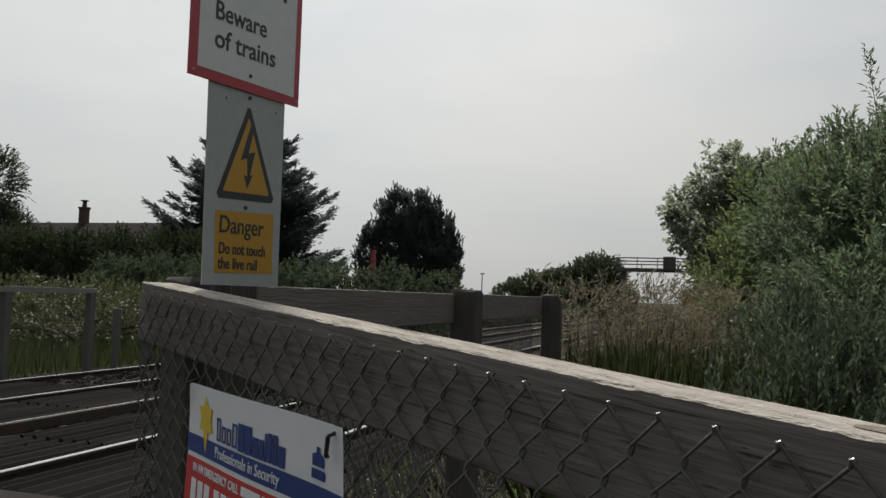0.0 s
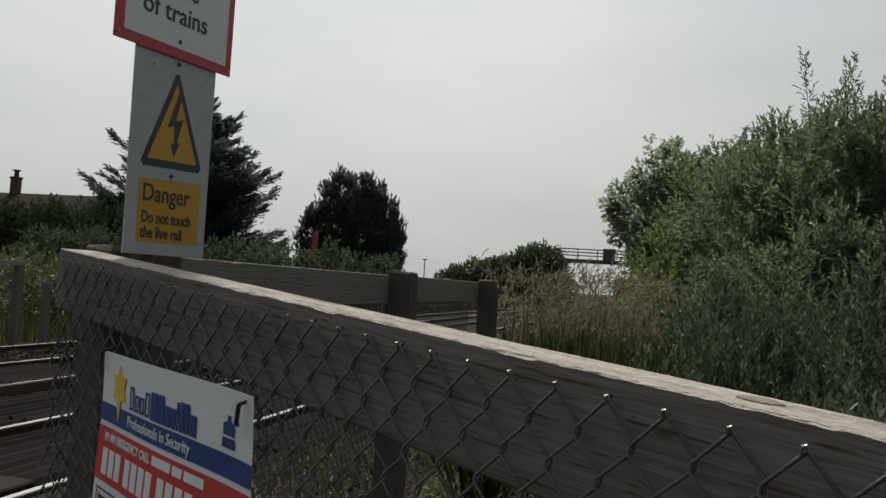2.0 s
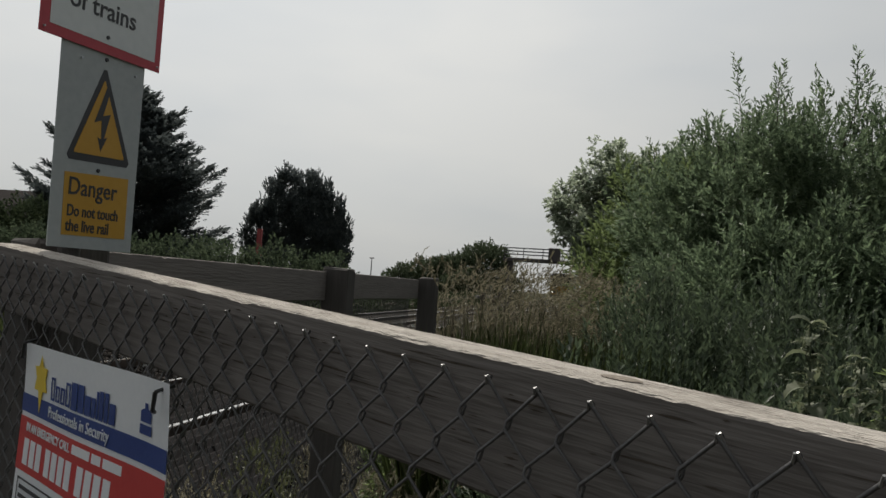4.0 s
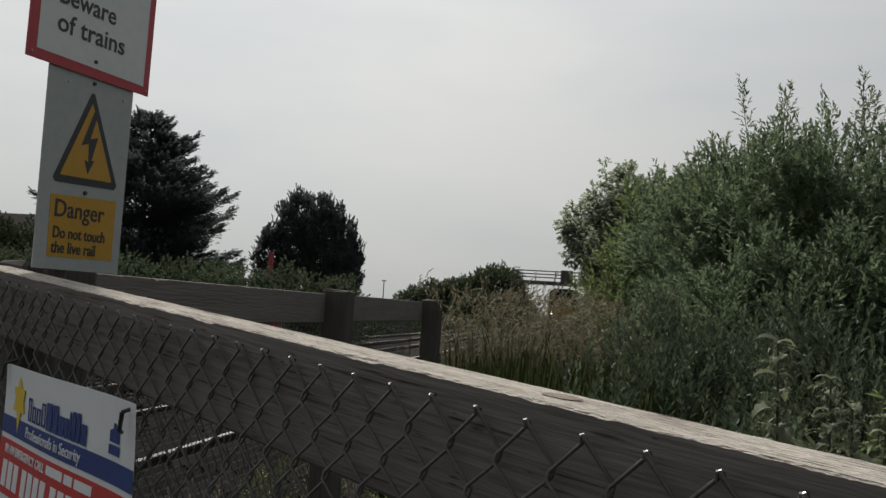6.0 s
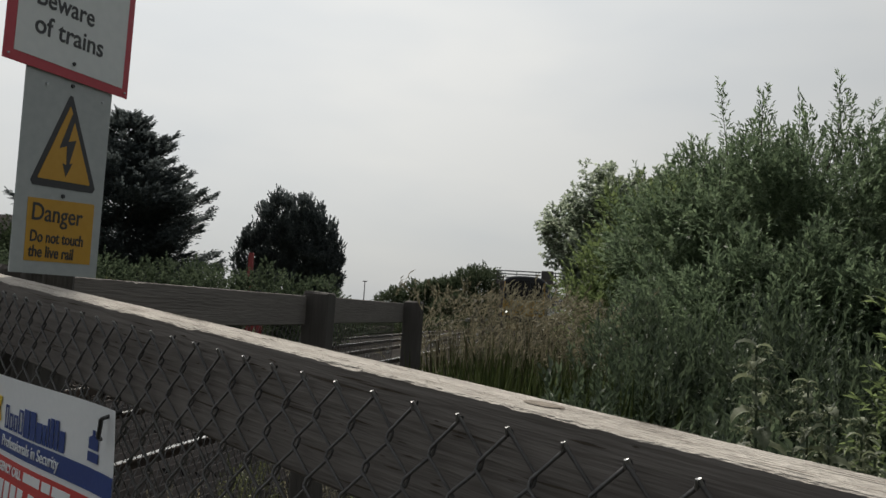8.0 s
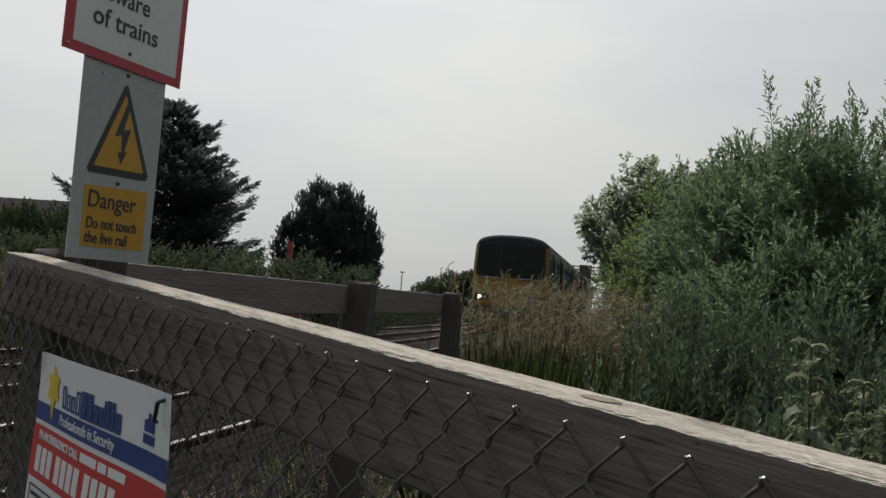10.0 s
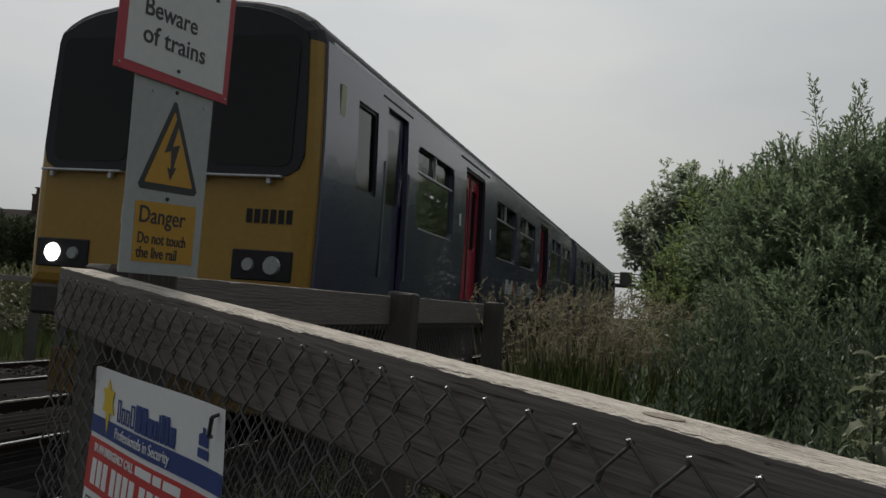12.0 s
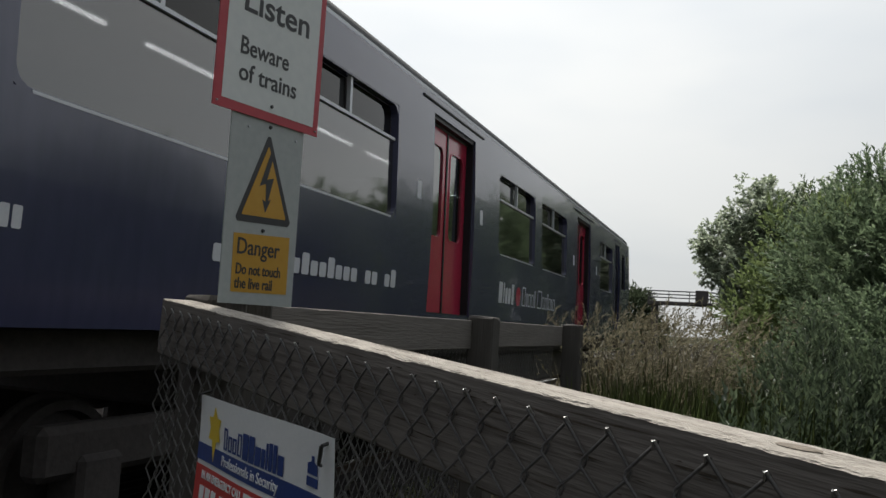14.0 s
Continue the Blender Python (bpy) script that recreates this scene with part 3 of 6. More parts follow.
def approach_path():
    """Tarmac ramp on which the viewer stands, rising to the deck beside the fence."""
    bm = bmesh.new()
    u = Vector((0.831, -0.554, 0))
    nrm = Vector((-0.554, -0.831, 0))
    a = Vector((-1.5, 1.85, 0))
    rows = []
    for k in range(16):
        s = -0.5 + k * 0.5
        z = -0.27 - 0.062 * max(0, s)
        rows.append([bm.verts.new(a + u * s + nrm * w + Vector((0, 0, z + 0.012 * noise.noise(Vector((s * 2, w * 2, 1)))))) for w in (0.08, 0.6, 1.2, 1.9)])
    for p, q in zip(rows, rows[1:]):
        for i in range(3):
            bm.faces.new((p[i], p[i + 1], q[i + 1], q[i]))
    bmesh.ops.solidify(bm, geom=bm.faces[:], thickness=0.4)
    bmesh.ops.recalc_face_normals(bm, faces=bm.faces[:])
    ob = link_mesh("path", bm, M_PATH)
    tagged(ob, "narrow worn tarmac path rising to the crossing", "path", kind="structure")


# ---------------------------------------------------------------- fences
def chain_link(width, height, pitch=0.0585, wire=0.0019, seed=1):
    """Chain-link netting in local x (along) and z (up, from 0 downwards): zig-zag wires hooked into each other."""
    rng = np.random.default_rng(seed)
    half, step = pitch / 2, pitch * 0.64
    cols, rows = int(width / half), int(height / step)
    V, F = [], []
    for c in range(cols):
        xc = (c + 0.5) * half
        sag = rng.normal(scale=0.0015)
        pts = []
        for r in range(rows + 1):
            side = 1 if (r + c) % 2 else -1
            slack = 0.0025 * noise.noise(Vector((xc * 5, r * 0.5, seed)))
            depth = side * wire * 1.1 + 0.008 * noise.noise(Vector((xc * 3, r * 0.15, seed + 9)))
            x = xc + side * half * 0.54 + slack
            z = -r * step + sag + slack
            if r:
                pts.append((x, depth + wire * 0.7, z + 0.0035))
            pts.append((x, depth - wire * 0.7, z - 0.0035 * (r > 0)))
        k0 = len(V)
        for i, p in enumerate(pts):
            d = np.array(pts[min(i + 1, len(pts) - 1)]) - np.array(pts[max(i - 1, 0)])
            d /= np.linalg.norm(d)
            s1 = np.cross(d, (0, 1.0, 0))
            for j in range(5):
                ang = 2 * math.pi * j / 5
                V.append(np.array(p) + wire * (math.cos(ang) * s1 + math.sin(ang) * np.array((0, 1.0, 0))))
        for i in range(len(pts) - 1):
            for j in range(5):
                F.append((k0 + i * 5 + j, k0 + i * 5 + (j + 1) % 5, k0 + i * 5 + 5 + (j + 1) % 5, k0 + i * 5 + 5 + j))
    me = bpy.data.meshes.new("netting")
    me.from_pydata([tuple(v) for v in V], [], F)
    me.materials.append(M_WIRE)
    me.polygons.foreach_set("use_smooth", [True] * len(me.polygons))
    return me


def timber(name, length, depth, height, mat, parent, at, chips=0.006, seed=0, label="", top=None):
    """A sawn timber with uneven, chipped upper edges; runs along local x from 0, top at z = 0, front at y = 0."""
    rng = random.Random(seed)
    n = max(4, int(length / 0.006))
    bm = bmesh.new()
    rows = []
    for k in range(n + 1):
        x = length * k / n
        c1 = 0.0014 + chips * max(0, 1.3 * noise.noise(Vector((x * 9, seed, 2))) + 0.9 * noise.noise(Vector((x * 41, seed, 3))) - 0.1) + rng.uniform(0, 0.0009)
        c2 = 0.0014 + chips * max(0, 1.3 * noise.noise(Vector((x * 8, seed, 7))) + 0.9 * noise.noise(Vector((x * 37, seed, 8)))) + rng.uniform(0, 0.0009)
        wz = 0.0006 * noise.noise(Vector((x * 3, seed, 0)))
        wy = 0.0006 * noise.noise(Vector((x * 4, seed, 5)))
        prof = [(wy, -c1 + wz), (c1 * 1.2 + wy, wz), (depth - c2, wz), (depth, -c2 + wz), (depth, -height + 0.004), (depth - 0.004, -height), (wy + 0.004, -height), (wy, -height + 0.004)]
        rows.append([bm.verts.new((x, y, z)) for y, z in prof])
    for a, b in zip(rows, rows[1:]):
        for i in range(8):
            # a given top material colours only the upper faces
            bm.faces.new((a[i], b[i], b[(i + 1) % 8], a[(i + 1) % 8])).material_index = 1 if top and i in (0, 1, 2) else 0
    bm.faces.new(rows[0])
    bm.faces.new(list(reversed(rows[-1])))
    bmesh.ops.recalc_face_normals(bm, faces=bm.faces[:])
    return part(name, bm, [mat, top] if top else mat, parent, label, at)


def post_mesh(w, d, z0, z1, seed=0):
    rng = random.Random(seed)
    bm = bmesh.new()
    add_box(bm, (-w / 2, -d / 2, z0), (w / 2, d / 2, z1), 0.008)
    for v in bm.verts:
        if v.co.z > z1 - 0.02:
            v.co.z += rng.uniform(-0.008, 0.004)
    return bm


NEAR_A = Vector((-1.405, 1.935, 1.098))        # front top edge of the near rail at the corner
NEAR_U = Vector((0.8312, -0.5520, -0.0655)).normalized()
FLAT_U = Vector((NEAR_U.x, NEAR_U.y, 0)).normalized()
OUT_N = Vector((FLAT_U.y, -FLAT_U.x, 0))       # towards the viewer's side


def frame_matrix(origin, ex, ey, ez):
    m = Matrix((ex, ey, ez)).transposed().to_4x4()
    m.translation = origin
    return m


def near_fence():
    th = thing("near_fence", "weathered timber rail fence with chain-link netting stapled to it", "fence")
    m = frame_matrix(NEAR_A, NEAR_U, -OUT_N, NEAR_U.cross(-OUT_N))
    rail = timber("top_rail", 3.272, 0.075, 0.132, M_RAIL_TIMBER, th, m @ pose(0.028, 0, 0), 0.0035, 3, "top rail with bleaching and sunlight coloured into its upper face", M_SUNLIT_BLEACHED)
    kn = bmesh.new()
    bmesh.ops.create_uvsphere(kn, u_segments=14, v_segments=6, radius=0.013)
    for v in kn.verts:
        v.co.x *= 1.6
        v.co.z *= 0.1
    part("knot", kn, M_KNOT, rail, "dark knot", pose(1.624, 0.042, 0.001, 0, 0, 8))
    rng = random.Random(77)
    splits = bmesh.new()                                  # weather splits along the grain
    for k in range(430):
        top = k % 2
        x, ln, w = rng.uniform(0.01, 3.2), rng.choice((0.012, 0.025, 0.05, 0.11)) * rng.uniform(0.6, 1.3), rng.uniform(0.0005, 0.0014)
        v = rng.uniform(0.004, 0.070) if top else rng.uniform(-0.128, -0.006)
        skew = rng.uniform(-0.02, 0.02) * ln
        quad = [(x, v), (x + ln * 0.4, v - w + skew * 0.4), (x + ln, v + skew), (x + ln * 0.5, v + w + skew * 0.5)]
        splits.faces.new([splits.verts.new((a, b, 0.0011) if top else (a, -0.0014, b)) for a, b in quad])
    bmesh.ops.recalc_face_normals(splits, faces=splits.faces[:])
    sp = part("weathering", splits, M_SPLIT, rail, "dark weather splits")
    tagged(sp, kind="stuff")
    for s, w in ((0.0, 0.17), (2.9, 0.10)):
        p = NEAR_A + NEAR_U * s - OUT_N * (0.165 if s < 0.1 else 0.125) + NEAR_U * (0.03 if s < 0.1 else 0)
        part("post", post_mesh(w, w, -0.55, NEAR_A.z + NEAR_U.z * s + (0.012 if s < 0.1 else -0.05), int(s * 10)), M_POST_TIMBER, th,
             at=Matrix.Translation((p.x, p.y, 0)) @ Matrix.Rotation(math.atan2(FLAT_U.y, FLAT_U.x), 4, 'Z'))
    net = new("netting", chain_link(3.24, 1.25))
    net.parent = th
    tagged(net, "galvanised chain-link netting")
    net.matrix_basis = m @ pose(0.0775, -0.009, -0.018)
    first = None
    for k in range(55):
        at = m @ pose(0.0775 + k * 0.0585, -0.012, -0.019)
        if first is None:
            bm = bmesh.new()
            add_tube(bm, (-0.004, 0.004, -0.006), (-0.001, -0.002, 0.003), 0.0016, 0.0012, 5)
            add_tube(bm, (0.004, 0.004, -0.006), (0.001, -0.002, 0.004), 0.0016, 0.0012, 5)
            first = part("staple", bm, M_STAPLE, th, "", at)
        else:
            o = new("staple", first.data)
            o.parent = th
            o.matrix_basis = at


def track_fence():
    th = thing("track_fence", "greyed timber post and rail fence with netting along the track", "fence")
    x = -1.36
    for k, (y0, y1) in enumerate(((2.02, 4.17), (4.30, 6.31))):
        z = 1.098 + 0.004 * k
        at = frame_matrix(Vector((x + 0.03, y0, z)), Vector((0, 1, 0)), Vector((-1, 0, 0)), Vector((0, 0, 1)))
        timber("rail", y1 - y0, 0.06, 0.14, M_RAIL_TIMBER, th, at, 0.005, 11 + k)
    for k, (y, w) in enumerate(((4.235, 0.13), (6.375, 0.13))):
        part("post", post_mesh(w, w, -0.6, 1.122, 40 + k), M_POST_TIMBER, th, at=pose(x + 0.073 + 0.02 * k, y, 0))
    net = new("netting", chain_link(4.4, 1.2, seed=4))
    net.parent = th
    tagged(net, "galvanised chain-link netting")
    net.matrix_basis = frame_matrix(Vector((x - 0.045, 1.98, 1.03)), Vector((0, 1, 0)), Vector((-1, 0, 0)), Vector((0, 0, 1)))


def far_fence():
    """Timber frame fence with netting across the tracks."""
    th = thing("far_fence", "grey timber frame fence with netting beyond the tracks", "fence")
    x = -10.4
    for y in (8.4, 10.35, 12.16):
        part("post", post_mesh(0.13, 0.13, -0.6, 0.96, int(y)), M_FAR_POST, th, at=pose(x, y, 0))
    at = frame_matrix(Vector((x + 0.06, 8.0, 1.03)), Vector((0, 1, 0)), Vector((-1, 0, 0)), Vector((0, 0, 1)))
    timber("rail", 4.24, 0.11, 0.09, M_FAR_TIMBER, th, at, 0.004, 23)
    part("post", post_mesh(0.11, 0.11, -0.6, 0.68, 9), M_FAR_POST, th, at=pose(x, 12.86, 0))
    part("post", post_mesh(0.11, 0.11, -0.6, 0.30, 9), M_FAR_POST, th, at=pose(x, 13.7, 0))
    net = new("netting", chain_link(3.7, 1.25, pitch=0.07, wire=0.0012, seed=8))
    net.parent = th
    net.matrix_basis = frame_matrix(Vector((x - 0.075, 8.4, 0.93)), Vector((0, 1, 0)), Vector((-1, 0, 0)), Vector((0, 0, 1)))


# ---------------------------------------------------------------- signs
def warning_sign():
    th = thing("crossing_sign", "white and red crossing warning sign above a yellow electric hazard plate", "sign")
    turn = radians(13)
    nrm, along = Vector((math.cos(turn), -math.sin(turn), 0)), Vector((math.sin(turn), math.cos(turn), 0))
    foot = Vector((-1.155, 1.98, 0))

    def face(z, out=0.0):
        return frame_matrix(foot + nrm * out + Vector((0, 0, z)), along, Vector((0, 0, 1)), nrm)
    pole = foot - nrm * 0.032 - along * 0.035
    part("pole", tube((pole.x, pole.y, -0.5), (pole.x, pole.y, 2.08), 0.024, 0.024, 12), M_POST_TIMBER, th, "dark timber pole")
    plate = part("hazard_plate", prism([(-0.123, -0.006), (0.115, -0.006), (0.113, 0.52), (-0.13, 0.52)], -0.003, 0, 0), M_SIGN_GREY, th, "pale grey hazard plate", face(1.1))
    tri = [(-0.097, 0.186), (0.091, 0.192), (-0.005, 0.412)]

    def rounded(pts, grow, r):
        c = (sum(p[0] for p in pts) / 3, sum(p[1] for p in pts) / 3)
        out = []
        for i, p in enumerate(pts):
            a, b = pts[i - 1], pts[(i + 1) % 3]
            q = (c[0] + (p[0] - c[0]) * grow, c[1] + (p[1] - c[1]) * grow)
            for w in (a, b):
                d = math.hypot(w[0] - p[0], w[1] - p[1])
                out.append((q[0] + (w[0] - p[0]) / d * r, q[1] + (w[1] - p[1]) / d * r))
        return out
    part("triangle_border", prism(rounded(tri, 1.0, 0.011), 0, 0.0008), M_SIGN_BLACK, plate, "black triangle border")
    part("triangle", prism(rounded(tri, 0.78, 0.003), 0.0008, 0.0016), M_SIGN_YELLOW, plate, "yellow triangle")
    bolt = [(0.002, 0.362), (-0.026, 0.278), (-0.006, 0.286), (-0.003, 0.243), (-0.014, 0.247), (-0.002, 0.216), (0.014, 0.25), (0.005, 0.247), (0.019, 0.304), (-0.003, 0.297), (0.012, 0.352)]
    part("lightning_arrow", prism(bolt, 0.0016, 0.0022), M_SIGN_BLACK, plate, "black lightning arrow")
    part("text_panel", prism([(-0.09, 0.021), (0.092, 0.024), (0.09, 0.166), (-0.094, 0.158)], 0, 0.0008), M_SIGN_YELLOW, plate, "yellow panel")
    lettering("lettering", "Danger", 0.055, M_SIGN_BLACK, plate, pose(-0.083, 0.111, 0.0014), 0.0004, 0.138)
    lettering("lettering", "Do not touch", 0.036, M_SIGN_BLACK, plate, pose(-0.081, 0.064, 0.0014), 0.0006, 0.145)
    lettering("lettering", "the live rail", 0.036, M_SIGN_BLACK, plate, pose(-0.081, 0.031, 0.0014), 0.0006, 0.122)
    main = part("sign_board", prism([(-0.193, 0), (0.156, 0), (0.156, 0.56), (-0.193, 0.56)], -0.003, 0), M_SIGN_RED, th, "red-bordered white board", face(1.537, 0.005))
    part("board_face", prism([(-0.169, 0.023), (0.137, 0.021), (0.137, 0.537), (-0.169, 0.537)], 0, 0.0008), M_SIGN_WHITE, main, "white face")
    lettering("lettering", "Listen", 0.086, M_SIGN_BLACK, main, pose(-0.128, 0.243, 0.0012), 0.0012, 0.22)
    lettering("lettering", "Beware", 0.060, M_SIGN_BLACK, main, pose(-0.127, 0.139, 0.0012), 0.0007, 0.158)
    lettering("lettering", "of trains", 0.060, M_SIGN_BLACK, main, pose(-0.125, 0.077, 0.0012), 0.0007, 0.191)
    for par, pts, r in ((main, ((-0.012, 0.037), (-0.012, 0.48)), 0.005), (main, ((-0.182, 0.012), (0.146, 0.012)), 0.0025), (plate, ((-0.005, 0.425), (-0.003, 0.172)), 0.005), (plate, ((-0.075, 0.412), (0.085, 0.41)), 0.0035)):
        for x, y in pts:
            bm = bmesh.new()
            add_tube(bm, (x, y, 0), (x, y, 0.004), r, r * 0.8, 8)
            part("bolt", bm, M_SIGN_BLACK if r > 0.0045 else M_ALLOY, par)


def banner():
    ex = (Vector((-0.625, 1.415, 0.888)) - Vector((-1.095, 1.742, 0.893))).normalized()
    ez = ex.cross(Vector((0, 0, 1))).normalized()
    ey = ez.cross(ex).normalized()
    tl = Vector((-1.095, 1.742, 0.893)) + ez * 0.036 + ex * 0.043 + ey * 0.015
    W, H = 0.572, 0.40
    th = thing("vinyl_banner", "white, blue and red security notice tied to the netting", "banner", frame_matrix(tl, ex, ey, ez))

    def warp(x, y):
        return 0.006 * math.sin(x * 11 + y * 5) * (x / W) + 0.003 * math.sin(y * 14)

    def sheet(name, y0, y1, z, mat, label="", x0=0.0, x1=W, n=14):
        bm = bmesh.new()
        rows = []
        for y in np.linspace(y0, y1, 9):
            rows.append([bm.verts.new((x0 + (x1 - x0) * i / n, y, z + warp(x0 + (x1 - x0) * i / n, y))) for i in range(n + 1)])
        for a, b in zip(rows, rows[1:]):
            for i in range(n):
                bm.faces.new((a[i], b[i], b[i + 1], a[i + 1]))
        bmesh.ops.recalc_face_normals(bm, faces=bm.faces[:])
        return part(name, bm, mat, th, label, smooth=True)
    sheet("sheet", 0, -H, 0, M_BANNER_WHITE, "white vinyl sheet")
    sheet("blue_band", -0.093, -0.126, 0.0015, M_BANNER_BLUE, "blue band")
    sheet("red_band", -0.135, -0.232, 0.0015, M_BANNER_RED, "red band")
    sheet("lower_blue_band", -0.335, -H, 0.0015, M_BANNER_BLUE, "blue band")

    def plate(name, pts, mat, label=""):
        bm = prism(pts, 0.0016, 0.0022)
        for v in bm.verts:
            v.co.z += warp(v.co.x, v.co.y)
        part(name, bm, mat, th, label)

    def bar(name, x0, x1, y0, y1, mat, label=""):
        plate(name, [(x0, y0), (x1, y0), (x1, y1), (x0, y1)], mat, label)
    star = []
    for k in range(12):
        a = radians(90 + 30 * k)
        r = 0.036 if k % 2 == 0 else 0.022
        star.append((0.088 + r * math.cos(a), -0.058 + r * math.sin(a) * (1.15 if k != 6 else 1.7)))
    plate("star", star, M_BANNER_YELLOW, "yellow star")
    # the trader's mark, as plain strokes
    x = 0.142
    for wide, tall in ((0.017, 0.040), (0.017, 0.028), (0.017, 0.028), (0.018, 0.040)):
        bm = ring_plate([(x, -0.087), (x + wide, -0.087), (x + wide, -0.087 + tall), (x, -0.087 + tall)],
                        [(x + 0.004, -0.083), (x + wide - 0.004, -0.083), (x + wide - 0.004, -0.091 + tall), (x + 0.004, -0.091 + tall)], 0.0016, 0.0022)
        for v in bm.verts:
            v.co.z += warp(v.co.x, v.co.y)
        part("mark_bar", bm, M_BANNER_BLUE, th, "thin blue mark")
        x += wide + 0.006
    for wide, tall in ((0.028, 0.046), (0.026, 0.046), (0.026, 0.032), (0.017, 0.032), (0.011, 0.044), (0.017, 0.046), (0.017, 0.046), (0.024, 0.032)):
        bar("mark_bar", x, x + wide - 0.004, -0.089, -0.089 + tall, M_BANNER_BLUE, "bold blue mark")
        x += wide
    bar("badge", 0.480, 0.518, -0.084, -0.070, M_BANNER_BLUE, "small blue badge")
    plate("badge", [(0.482, -0.066), (0.516, -0.066), (0.516, -0.050), (0.504, -0.046), (0.504, -0.038), (0.495, -0.038), (0.495, -0.046), (0.482, -0.050)], M_BANNER_BLUE)

    def words(text, size, x, y, width, bold=0.0):
        ob = lettering("lettering", text, size, M_BANNER_WHITE, th, pose(x, y, 0.0026), bold, width)
        for v in ob.data.vertices:
            v.co.z += warp(v.co.x + x, v.co.y + y)
    words("Professionals in Security", 0.027, 0.137, -0.117, 0.245)
    words("IN AN EMERGENCY CALL", 0.021, 0.036, -0.158, 0.21, 0.0004)
    for x0, x1 in ((0.256, 0.325), (0.333, 0.365), (0.373, 0.435)):
        bar("bar", x0, x1, -0.158, -0.143, M_BANNER_WHITE)
    for g, count in ((0.032, 3), (0.142, 4), (0.286, 4)):
        for k in range(count):
            bar("bar", g + k * 0.032, g + k * 0.032 + 0.024, -0.219, -0.172, M_BANNER_WHITE)
    for x0, x1, y0, y1 in ((0.02, 0.30, -0.247, -0.244), (0.02, 0.30, -0.322, -0.319), (0.02, 0.023, -0.322, -0.244), (0.297, 0.30, -0.322, -0.244)):
        bar("box_line", x0, x1, y0, y1, M_SIGN_BLACK)
    for k in range(4):
        bar("bar", 0.032, 0.285 - 0.03 * (k % 2), -0.263 - k * 0.016, -0.256 - k * 0.016, M_SIGN_BLACK)
    bar("bar", 0.33, 0.45, -0.272, -0.248, M_SIGN_BLACK)
    for x, y in ((0.010, -0.008), (W - 0.026, -0.022)):
        bm = bmesh.new()
        pts = [(x, y + 0.016, -0.02), (x + 0.003, y + 0.008, 0.009), (x + 0.001, y - 0.018, 0.010), (x - 0.006, y - 0.022, 0.003)]
        for a, b in zip(pts, pts[1:]):
            add_tube(bm, a, b, 0.0034, 0.003, 6)
        part("cable_tie", bm, M_CABLE_TIE, th, "black cable tie")


# ---------------------------------------------------------------- train
CAR = 19.72
GAP = 0.62
HALF = 1.41


def side_x(z):
    """Half width of the coach at a height."""
    if z < 1.5:
        return HALF - 0.02 * (1.5 - z)
    if z < 2.0:
        return HALF
    if z < 3.3:
        return HALF - 0.055 * ((z - 2.0) / 1.3) ** 1.6
    return HALF - 0.055


def roof_profile():
    pts = []
    for k in range(15):
        a = math.pi * k / 14
        c, s = math.cos(a), math.sin(a)
        x = (HALF - 0.055) * math.copysign(abs(c) ** 0.75, c)
        pts.append((x, 3.27 + 0.40 * s ** 0.9))
    return pts


LEADING = {"window": [(1.15, 2.95), (3.35, 5.15), (7.8, 9.68), (10.12, 12.0), (14.95, 16.65)], "door": [(5.8, 7.05), (12.98, 14.25)], "cab_door": [(17.05, 17.75)], "cab_window": [(18.05, 18.6)]}
TRAILING = {"window": [(0.5, 2.3), (2.72, 4.48), (7.62, 9.45), (9.85, 11.65), (14.95, 16.65)], "door": [(5.36, 6.65), (12.58, 13.88)], "cab_door": [(17.05, 17.75)], "cab_window": [(18.05, 18.6)]}
SILLS = {"window": (1.95, 2.93), "door": (1.16, 3.1), "cab_door": (1.16, 3.1), "cab_window": (2.1, 2.95)}


